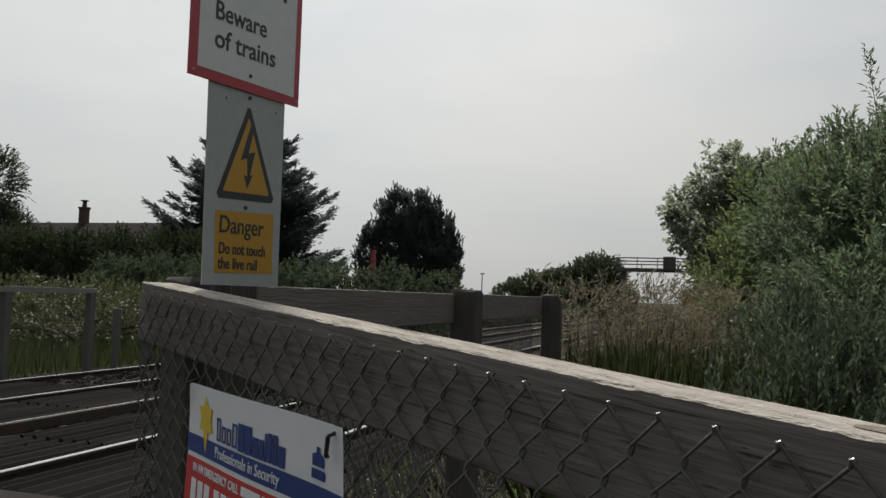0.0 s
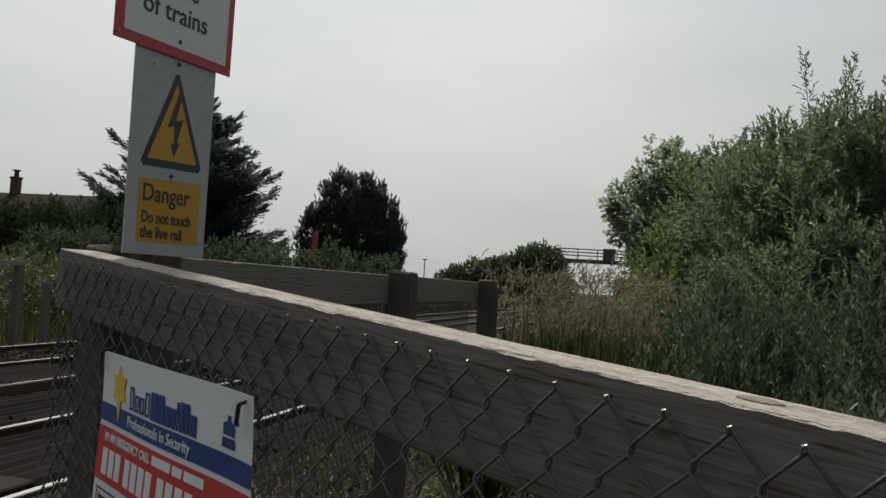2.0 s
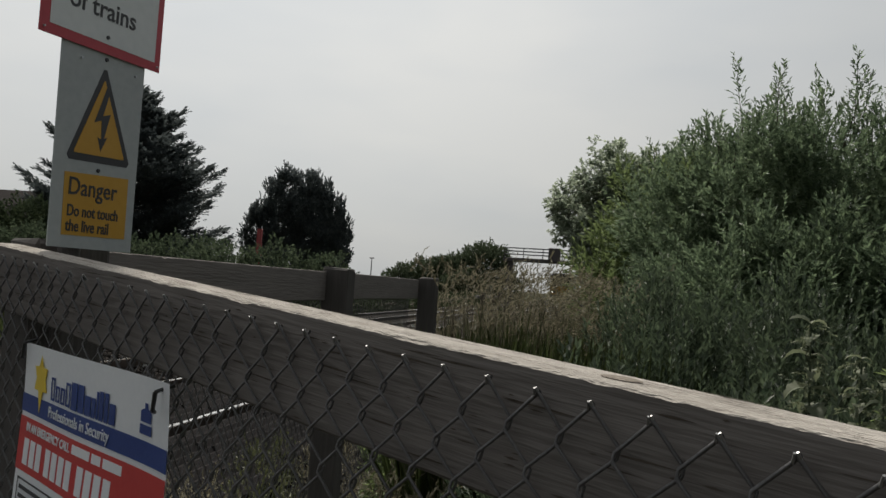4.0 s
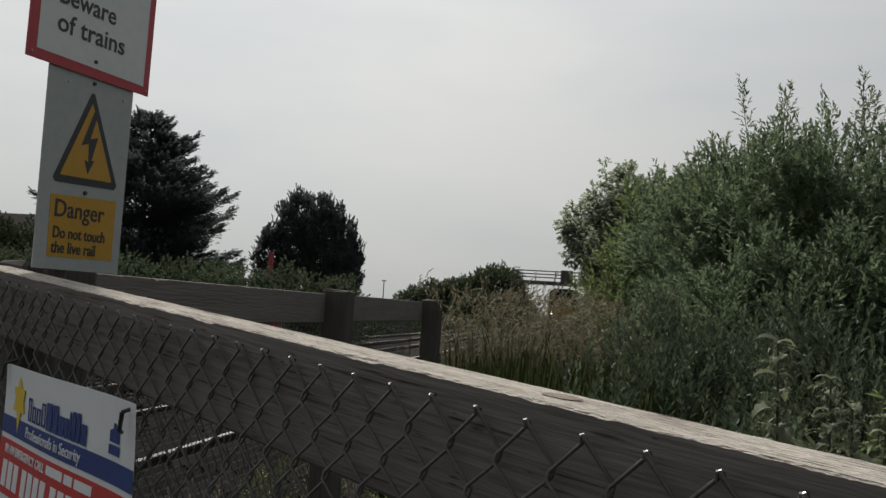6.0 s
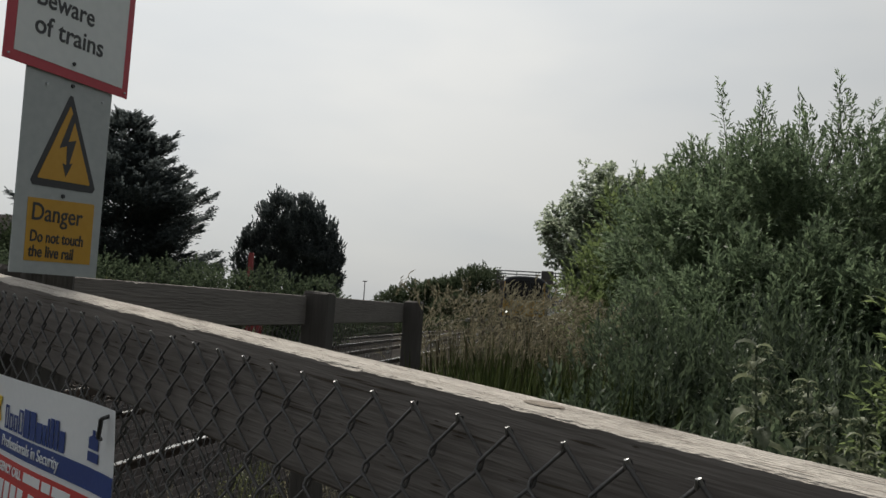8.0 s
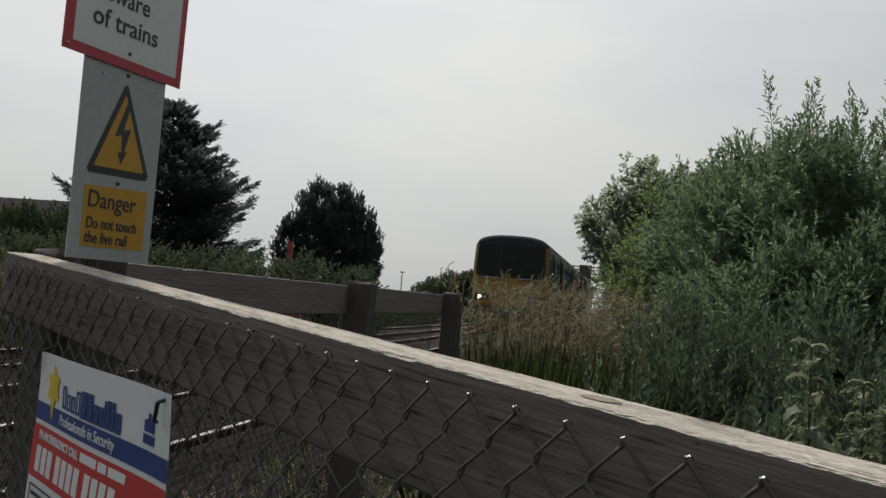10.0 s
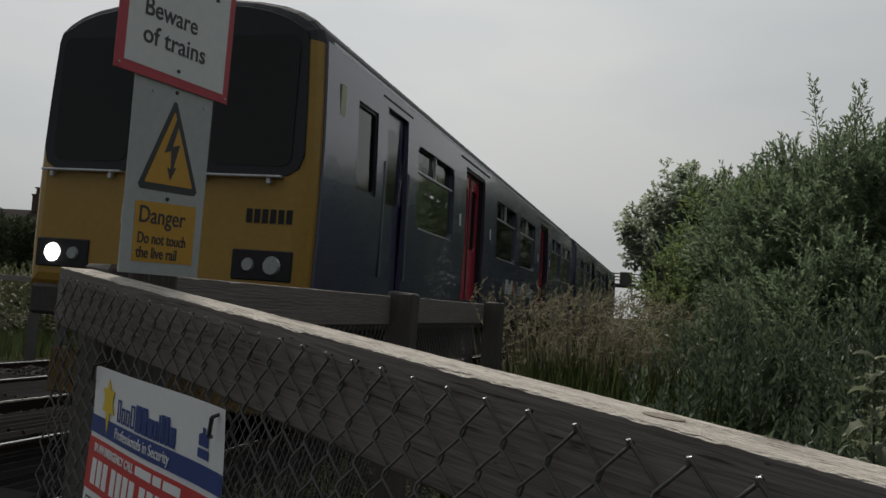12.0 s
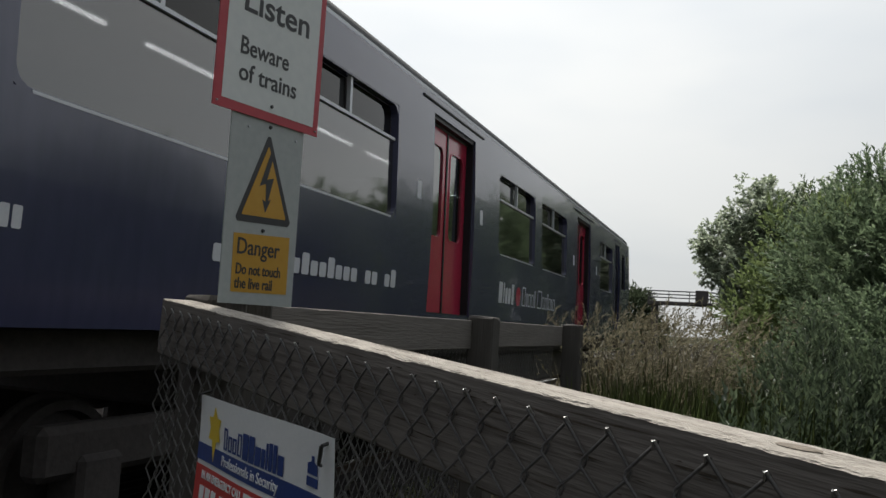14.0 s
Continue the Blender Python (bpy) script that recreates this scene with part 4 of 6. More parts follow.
def coach(train, y0, flip, name, lit, OPENINGS, inner):
    """One coach under the train; local s runs from its inner end to its cab."""
    def Y(s):
        return y0 + (CAR - s if flip else s)
    body = bmesh.new()
    cuts = sorted({inner, CAR - 0.36} | {e for v in OPENINGS.values() for o in v for e in o})
    zs = [0.95, 1.16, 1.6, 1.95, 2.1, 2.5, 2.93, 2.95, 3.1, 3.27]
    for sx in (-1, 1):
        grid = {}

        def vert(s, z):
            if (s, z) not in grid:
                grid[s, z] = body.verts.new((sx * side_x(z), Y(s), z))
            return grid[s, z]
        for a, b in zip(cuts, cuts[1:]):
            for lo, hi in zip(zs, zs[1:]):
                hole = any(o0 - 1e-6 <= a and b <= o1 + 1e-6 and SILLS[k][0] - 1e-6 <= lo and hi <= SILLS[k][1] + 1e-6 for k, v in OPENINGS.items() for o0, o1 in v)
                if not hole:
                    body.faces.new((vert(a, lo), vert(b, lo), vert(b, hi), vert(a, hi)))
    bmesh.ops.recalc_face_normals(body, faces=body.faces[:])
    shell = part(name, body, M_BLUE, train, "glossy dark blue coach body")
    so = shell.modifiers.new("thickness", 'SOLIDIFY')
    so.thickness, so.offset = 0.05, 0
    # roof
    rp = roof_profile()
    bm = bmesh.new()
    rows = [[bm.verts.new((x, Y(s), z)) for x, z in rp] for s in (inner, CAR * 0.5, CAR - 0.36)]
    for a, b in zip(rows, rows[1:]):
        for i in range(len(rp) - 1):
            bm.faces.new((a[i], a[i + 1], b[i + 1], b[i]))
    bmesh.ops.recalc_face_normals(bm, faces=bm.faces[:])
    part("roof", bm, M_ROOF, train, "grey ribbed roof", smooth=True)
    for sx in (-1, 1):
        part("gutter", box((sx * (HALF - 0.055) - 0.012, min(Y(inner), Y(CAR - 0.52)), 3.285), (sx * (HALF - 0.055) + 0.012, max(Y(inner), Y(CAR - 0.52)), 3.315)), M_ALLOY, train)
    # inner end and floor, ceiling
    ends = bmesh.new()
    ins = -1 if flip else 1
    add_box(ends, (-HALF + 0.07, min(Y(inner), Y(inner) + ins * 0.06), 0.95), (HALF - 0.07, max(Y(inner), Y(inner) + ins * 0.06), 3.30))
    crown = [(x * 0.985, z - 0.01) for x, z in roof_profile()]
    lo = [ends.verts.new((x, Y(inner) + ins * 0.02, z)) for x, z in crown]
    ends.faces.new(lo)
    end = part("end_wall", ends, M_END, train, "grimy dark blue coach end")
    for sx in (-1, 1):                                    # rounded corner posts
        part("corner_post", tube((sx * (HALF - 0.085), Y(inner) + ins * 0.07, 0.95), (sx * (HALF - 0.115), Y(inner) + ins * 0.07, 3.3), 0.085, 0.085, 14), M_END, train, smooth=True)
    if not flip:
        for k in range(8):
            part("louvre", box((0.70, Y(0) - 0.03, 1.55 + 0.035 * k), (1.12, Y(0) - 0.002, 1.57 + 0.035 * k)), M_POLE, end)
        lettering("lettering", "C1", 0.20, M_LETTER, end, pose(0.72, Y(0) - 0.006, 1.30, 90), 0.002, 0.30)
    a, b = sorted((Y(inner + 0.1), Y(CAR - 0.62)))
    part("floor", box((-HALF + 0.04, a, 1.0), (HALF - 0.04, b, 1.1)), M_INTERIOR, train)
    part("ceiling_lining", box((-HALF + 0.1, a, 3.04), (HALF - 0.1, b, 3.08)), M_INTERIOR, train)
    a, b = sorted((Y(CAR - 1.9), Y(CAR - 1.85)))
    part("cab_bulkhead", box((-HALF + 0.05, a, 1.1), (HALF - 0.05, b, 3.2)), M_INTERIOR, train)
    # seats, in pairs along both sides
    seat = None
    for s in [0.9 + 0.85 * k for k in range(5)] + [7.4 + 0.85 * k for k in range(6)] + [15.2, 16.1]:
        for sx in (-0.9, 0.9):
            if seat is None:
                bm = bmesh.new()
                add_box(bm, (-0.42, -0.06, 1.5), (0.42, 0.06, 2.25), 0.03)
                add_box(bm, (-0.42, 0.06, 1.45), (0.42, 0.46, 1.58), 0.03)
                add_box(bm, (-0.05, 0, 1.1), (0.05, 0.3, 1.45))
                seat = part("seat", bm, M_SEAT, train, "", pose(sx, Y(s), 0))
            else:
                o = new("seat", seat.data)
                o.parent = train
                o.matrix_basis = pose(sx, Y(s), 0)
    # windows and doors on both sides
    for sx in (-1, 1):
        def wall(s0, s1, z0, push=0.0):
            """Local x along the coach, y up, z outwards, origin at the lower corner seen from outside."""
            lo = min(Y(s0), Y(s1))
            hi = max(Y(s0), Y(s1))
            top = z0 + (0.95 if z0 > 1.8 else 1.94 if z0 < 1.2 else 0.2)
            up = Vector((sx * (side_x(top) - side_x(z0)), 0, top - z0)).normalized()
            along = Vector((0, sx, 0))
            return frame_matrix(Vector((sx * (side_x(z0) + push), lo if sx > 0 else hi, z0)), along, up, along.cross(up))
        for s0, s1 in OPENINGS["window"]:
            w, z0 = s1 - s0, 1.95
            h = 0.98
            win = part("window", ring_plate(round_rect(-0.03, -0.03, w + 0.03, h + 0.03, 0.13), round_rect(0.008, 0.008, w - 0.008, h - 0.008, 0.10), -0.045, 0.022), M_BLUE, train, "window with a rounded dark blue surround", wall(s0, s1, z0))
            part("rubber_seal", ring_plate(round_rect(-0.055, -0.055, w + 0.055, h + 0.055, 0.15), round_rect(-0.028, -0.028, w + 0.028, h + 0.028, 0.13), -0.04, 0.016), M_BLUE, win)
            # the bright line on the surround's lower edge, added as a pale strip
            part("edge_highlight", box((0.10, -0.012, 0.02), (w - 0.10, 0.004, 0.027)), M_ALLOY, win, "thin pale strip for the highlight on the lower edge")
            part("pane", prism([(0.015, 0.015), (w - 0.015, 0.015), (w - 0.015, 0.67), (0.015, 0.67)], -0.02, -0.014), M_PANE, win, "large grey reflecting pane")
            part("bar", box((0.015, 0.665, -0.03), (w - 0.015, 0.69, 0.006)), M_ALLOY, win)
            part("bar", box((w / 2 - 0.018, 0.69, -0.03), (w / 2 + 0.018, h - 0.01, 0.004)), M_ALLOY, win)
            for x0, x1 in ((0.015, w / 2 - 0.018), (w / 2 + 0.018, w - 0.015)):
                shut = flip and s0 < 5 and (x0 > 0.1) == (sx > 0)
                part("hopper", prism([(x0, 0.69), (x1, 0.69), (x1, h - 0.015), (x0, h - 0.015)], -0.05 + 0.028 * shut, -0.044 + 0.028 * shut), M_PANE if shut else M_HOPPER, win, "closed hopper light" if shut else "dark open hopper light")
        for s0, s1 in OPENINGS["door"]:
            w, h = s1 - s0, 1.94
            fr = part("door_frame", ring_plate([(-0.03, -0.02), (w + 0.03, -0.02), (w + 0.03, h + 0.03), (-0.03, h + 0.03)], [(0.02, 0.01), (w - 0.02, 0.01), (w - 0.02, h - 0.04), (0.02, h - 0.04)], -0.12, 0.006), M_BLACK, train, "black recessed door frame", wall(s0, s1, 1.16))
            for k in (0, 1):
                x0 = 0.02 + k * (w / 2 - 0.02)
                x1 = x0 + w / 2 - 0.024
                out = [(x0, 0.012), (x1, 0.012), (x1, h - 0.042), (x0, h - 0.042)]
                hole = round_rect(x0 + 0.115, 0.78, x1 - 0.115, 1.70, 0.08)
                n = len(hole) // 4
                big = []
                for i in range(len(hole)):                     # outline with as many points as the opening
                    q = i // n if i // n < 4 else 3
                    corner = [(x1, h - 0.042), (x0, h - 0.042), (x0, 0.012), (x1, 0.012)][q]
                    big.append(corner)
                bm = ring_plate(big, hole, -0.10, -0.07)
                bmesh.ops.remove_doubles(bm, verts=bm.verts[:], dist=1e-5)
                leaf = part("door_leaf", bm, M_PINK, fr, "crimson sliding door leaf")
                part("door_pane", prism(round_rect(x0 + 0.11, 0.775, x1 - 0.11, 1.705, 0.08), -0.088, -0.082), M_PANE, fr)
                part("door_seal", ring_plate(round_rect(x0 + 0.098, 0.763, x1 - 0.098, 1.717, 0.09), round_rect(x0 + 0.115, 0.78, x1 - 0.115, 1.70, 0.08), -0.075, -0.064), M_PINK, fr)
            part("door_step", box((-0.02, -0.24, -0.03), (w + 0.02, -0.2, 0.035), 0.006), M_YELLOW, fr, "yellow step edge")
            part("meeting_seal", box((w / 2 - 0.018, 0.012, -0.075), (w / 2 + 0.018, h - 0.045, -0.06)), M_BLACK, fr)
            part("drip_strip", box((-0.3, h + 0.09, 0.0), (w + 0.3, h + 0.115, 0.035), 0.006), M_BLACK, fr, "rain strip over the door")
        for s0, s1 in OPENINGS["cab_door"]:
            w, h = s1 - s0, 1.94
            cd = part("cab_door", box((-0.015, -0.015, -0.065), (w + 0.015, h + 0.015, -0.03), 0.004), M_BLUE, train, "blue cab door", wall(s0, s1, 1.16))
            part("pane", prism(round_rect(0.12, 0.95, w - 0.12, 1.75, 0.06), -0.032, -0.026), M_WINDSCREEN, cd)
            for x in (-0.06, w + 0.05):
                bm = bmesh.new()
                add_tube(bm, (x, 0.15, 0.045), (x, 1.35, 0.045), 0.014, 0.014, 6)
                add_tube(bm, (x, 0.15, 0.0), (x, 0.15, 0.045), 0.012, 0.012, 6)
                add_tube(bm, (x, 1.35, 0.0), (x, 1.35, 0.045), 0.012, 0.012, 6)
                part("grab_rail", bm, M_POLE, cd, "steel grab rail")
            part("drip_strip", box((-0.15, h + 0.07, 0.0), (w + 0.15, h + 0.095, 0.03), 0.006), M_BLACK, cd)
        for s0, s1 in OPENINGS["cab_window"]:
            w, h = s1 - s0, 0.85
            cw = part("cab_window", ring_plate(round_rect(-0.03, -0.03, w + 0.03, h + 0.03, 0.08), round_rect(0.03, 0.03, w - 0.03, h - 0.03, 0.05), -0.04, 0.008), M_BLACK, train, "", wall(s0, s1, 2.1))
            part("pane", prism([(0.02, 0.02), (w - 0.02, 0.02), (w - 0.02, h - 0.02), (0.02, h - 0.02)], -0.02, -0.014), M_WINDSCREEN, cw)
        # owner's name as plain bars
        base = wall(7.75, 10.95, 1.36, 0.026)
        for x0, wide, tall in ((0, 0.16, 0.26), (0.2, 0.055, 0.26), (0.29, 0.10, 0.2), (0.42, 0.12, 0.2), (0.58, 0.11, 0.26)):
            part("name_bar", prism(round_rect(x0, 0, x0 + wide, tall, 0.015), 0.0, 0.001), M_LETTER, train, "pale bar", base)
        part("emblem", prism(round_rect(0.80, -0.01, 1.02, 0.24, 0.1), 0.0, 0.001), M_PINK, train, "crimson emblem", base)
        for x0, wide, tall in ((1.12, 0.17, 0.26), (1.34, 0.07, 0.18), (1.45, 0.13, 0.18), (1.62, 0.13, 0.18), (1.79, 0.07, 0.24), (1.98, 0.26, 0.26), (2.28, 0.13, 0.18), (2.45, 0.11, 0.18), (2.60, 0.07, 0.24), (2.71, 0.13, 0.18), (2.88, 0.07, 0.18), (2.99, 0.14, 0.18)):
            part("name_bar", ring_plate(round_rect(x0, 0, x0 + wide, tall, 0.02), round_rect(x0 + 0.02, 0.02, x0 + wide - 0.02, tall - 0.02, 0.01), 0.0, 0.001), M_LETTER, train, "thin pale bar", base)
        if not flip:
            base = wall(1.95, 4.6, 1.35, 0.026)
            for k in range(21):
                if k not in (3, 15, 18):
                    part("name_bar", prism(round_rect(0.126 * k, 0, 0.126 * k + 0.1, 0.15 if k in (8, 11, 20) else 0.105, 0.02), 0.0, 0.001), M_LETTER, train, "", base)
        base = wall(inner + 0.3, inner + 0.62, 1.36, 0.026)
        for k in range(5):
            part("name_bar", prism(round_rect(0.066 * k, 0, 0.066 * k + 0.05, 0.1, 0.01), 0.0, 0.001), M_LETTER, train, "", base)
        for s0, z in ((5.45 if flip else 4.95, 2.2), (7.3 if flip else 6.85, 2.2), (12.45 if flip else 12.2, 2.2), (14.5, 2.2)):
            part("notice", prism([(0, 0), (0.1, 0), (0.1, 0.26), (0, 0.26)], 0, 0.001), M_LETTER, train, "", wall(s0, s0 + 0.1, z, 0.026))
    for sx in (-1, 1):                                    # seams of the cab panels and a pale data notice
        for s0 in (16.86, 17.93, 18.75):
            lo = Y(s0)
            part("panel_seam", box((sx * (side_x(1.3) - 0.002) - 0.022, lo - 0.006, 1.0), (sx * (side_x(1.3) - 0.002) + 0.022, lo + 0.006, 1.9), 0.002), M_BLACK, train)
        part("notice", box((sx * side_x(2.8) - 0.029, Y(19.0) - 0.06, 2.68), (sx * side_x(2.8) + 0.029, Y(19.0) + 0.06, 2.98)), M_NOTICE, train, "pale yellow notice")
    # cab end
    cab_end(train, Y, flip, lit)
    for k in range(9):                                    # saloon lighting
        a, b = sorted((Y(1.6 + 1.3 * k), Y(2.47 + 1.3 * k)))
        part("light_strip", box((-0.016, a, 3.015), (0.016, b, 3.04)), M_STRIP, train, "lit ceiling strip")
    # underframe, bogies
    a, b = sorted((Y(0.3), Y(CAR - 0.72)))
    part("underframe", box((-1.25, a, 0.72), (1.25, b, 0.96), 0.03), M_UNDER, train, "grimy underframe")
    for s0, s1, w in ((6.0, 8.2, 1.15), (8.5, 10.6, 1.2), (11.0, 13.2, 1.1)):
        a, b = sorted((Y(s0), Y(s1)))
        part("equipment_case", box((-w, a, 0.22), (w, b, 0.74), 0.05), M_UNDER, train)
    for s in (2.9, CAR - 2.9):
        bm = bmesh.new()
        for sx in (-1, 1):
            add_box(bm, (sx * 1.0 - 0.08, Y(s) - 1.7, 0.16), (sx * 1.0 + 0.08, Y(s) + 1.7, 0.44), 0.04)
            for d in (-1.3, 1.3):
                add_box(bm, (sx * 1.0 - 0.12, Y(s) + d - 0.16, -0.05), (sx * 1.0 + 0.12, Y(s) + d + 0.16, 0.28), 0.03)
        add_box(bm, (-1.0, Y(s) - 0.25, 0.4), (1.0, Y(s) + 0.25, 0.75), 0.03)
        part("bogie_frame", bm, M_UNDER, train, "grimy bogie frame")
        for d in (-1.3, 1.3):
            axle = part("wheelset", tube((-0.85, 0, 0), (0.85, 0, 0), 0.08, 0.08, 10), M_UNDER, train, "steel wheelset", pose(0, Y(s) + d, 0.42 + RAIL_Z))
            for sx in (-1, 1):
                part("wheel", wheel_mesh(sx), M_UNDER, axle)
            WHEELS.append((axle, Y(s) + d))


def wheel_mesh(sx):
    """Tyre, flange and dished web turned round the axle."""
    bm = bmesh.new()
    prof = [(0.82, 0.09), (0.80, 0.16), (0.75, 0.34), (0.82, 0.36), (0.82, 0.415), (0.72, 0.42), (0.71, 0.447), (0.685, 0.447), (0.685, 0.36), (0.72, 0.33), (0.76, 0.16), (0.72, 0.09)]
    rows = [[bm.verts.new((sx * x, r * math.cos(2 * math.pi * k / 28), r * math.sin(2 * math.pi * k / 28))) for x, r in prof] for k in range(28)]
    for k in range(28):
        p, q = rows[k], rows[(k + 1) % 28]
        for i in range(len(prof)):
            bm.faces.new((p[i], p[(i + 1) % len(prof)], q[(i + 1) % len(prof)], q[i]))
    bmesh.ops.recalc_face_normals(bm, faces=bm.faces[:])
    return bm


WHEELS = []


def end_outline(inset):
    """Outline of the cab end, from the lower right corner over the roof to the lower left."""
    right = [(side_x(z) - inset, max(z, 0.95 + inset)) for z in (0.95, 1.4, 1.9, 2.3, 2.7, 3.05, 3.25)]
    top = [(x * (1 - inset / HALF), z - inset * min(1, (z - 3.27) * 5)) for x, z in roof_profile()[1:-1]]
    return right + top + [(-x, z) for x, z in reversed(right)]


def cab_end(train, Y, flip, lit):
    d = 1 if flip else -1                                 # +y points into the coach for the leading cab
    tip = Y(CAR - 0.22)

    def yy(depth):
        return tip + d * depth
    bm = bmesh.new()
    rings = []
    for depth, inset in ((0.15, 0.0), (0.10, 0.012), (0.055, 0.04), (0.02, 0.085), (0.0, 0.15)):
        rings.append([bm.verts.new((x, yy(depth), z)) for x, z in end_outline(inset)])
    k = len(rings[0])
    for a, b in zip(rings, rings[1:]):
        for i in range(k):
            f = bm.faces.new((a[i], a[(i + 1) % k], b[(i + 1) % k], b[i]))
            zc = sum(v.co.z for v in f.verts) / 4
            f.material_index = 1 if zc > 3.2 else 0
    f = bm.faces.new(rings[-1])
    bmesh.ops.recalc_face_normals(bm, faces=bm.faces[:])
    cab = part("cab_end", bm, [M_YELLOW, M_ROOF], train, "yellow cab end with black windscreen band", smooth=False)
    # windscreen band follows the roof line
    src = end_outline(0.095)
    up = [(x, z) for x, z in src if z > 2.35]
    pts = [(1.17, 2.06), (1.27, 2.12), (1.31, 2.24)] + up + [(-1.31, 2.24), (-1.27, 2.12), (-1.17, 2.06)]
    m = frame_matrix(Vector((0, yy(-0.004), 0)), Vector((1 if flip else -1, 0, 0)), Vector((0, 0, 1)), Vector((0, -d, 0)))
    band = part("windscreen_band", prism(pts, -0.06, 0.006, 0.004), M_SCREEN_BAND, cab, "glossy black band", m)
    for x0, x1 in ((-1.2, -0.42), (-0.36, 0.36), (0.42, 1.2)):
        top = 3.28 if abs(x0 + x1) > 0.5 else 3.36
        part("windscreen", prism(round_rect(x0, 2.14, x1, top, 0.1), 0.006, 0.014), M_WINDSCREEN, cab, "dark windscreen", m)
    part("destination_screen", prism([(-0.3, 2.76), (0.3, 2.76), (0.3, 2.9), (-0.3, 2.9)], 0.008, 0.012), M_POLE, cab, "blank destination screen", m)
    for x in (-0.85, 0.72):
        bm = bmesh.new()
        add_box(bm, (x - 0.42, 2.035, 0.0), (x + 0.42, 2.055, 0.07), 0.005)
        for q in (-0.32, 0.3):
            add_box(bm, (x + q - 0.02, 1.985, 0.0), (x + q + 0.02, 2.04, 0.05), 0.004)
        part("ledge", bm, M_ALLOY, cab, "pale ledge under the windscreen", m)
    part("handle", box((-0.40, 1.58, 0), (-0.37, 1.76, 0.03), 0.006), M_LETTER, cab, "", m)
    for k in range(6):
        part("number_bar", prism([(0.82 + k * 0.075, 1.65), (0.875 + k * 0.075, 1.65), (0.875 + k * 0.075, 1.77), (0.82 + k * 0.075, 1.77)], 0.001, 0.002), M_BLACK, cab, "", m)
    for x, on in ((-1.0, 0), (1.0, 1)):
        cl = part("lamp_housing", box((x - 0.28, 1.16, -0.02), (x + 0.28, 1.42, 0.012), 0.01), M_BLACK, cab, "black lamp cluster", m)
        for q, r in ((0.1 if x > 0 else -0.1, 0.085), (-0.12 if x > 0 else 0.12, 0.06)):
            lens = bmesh.new()
            add_tube(lens, (x + q, 1.29, 0.012), (x + q, 1.29, 0.03), r, r * 0.85, 16)
            shine = lit and x < 0 and r > 0.07
            part("lamp", lens, M_LAMP_ON if shine else M_LAMP_OFF, cl, "lit headlamp" if shine else "unlit lamp", Matrix.Identity(4))
    bm = bmesh.new()
    add_box(bm, (-1.3, 0.72, -0.1), (1.3, 1.0, 0.02), 0.03)
    part("deflector", box((-1.2, 0.0, -0.3), (1.2, 0.42, -0.2), 0.02), M_DIRTY_YELLOW, cab, "dirty yellow obstacle deflector", m)
    part("buffer_beam", bm, M_UNDER, cab, "black buffer beam", m)
    part("coupler", box((-0.3, 0.5, -0.2), (0.3, 0.9, 0.35), 0.05), M_UNDER, cab, "", m)


def train_set():
    train = thing("diesel_train", "dark blue two-coach train with yellow ends and crimson doors", "train")
    coach(train, 0.0, True, "coach_body", True, LEADING, 0.76)
    coach(train, CAR + GAP, False, "coach_body", False, TRAILING, 0.0)
    bm = bmesh.new()
    for k in range(6):
        y = CAR - 0.76 + (GAP + 0.76) * (k + 0.5) / 6
        add_box(bm, (-0.55, y - 0.07, 1.05), (0.55, y + 0.07, 3.15), 0.03)
    part("gangway", bm, M_BLACK, train, "black gangway bellows")
    part("coupling", box((-0.2, CAR - 0.9, 0.6), (0.2, CAR + GAP + 0.1, 0.9), 0.03), M_UNDER, train)
    return train


def train_y(t):
    return 6.45 - TRAIN_SPEED * (t - 12.0)


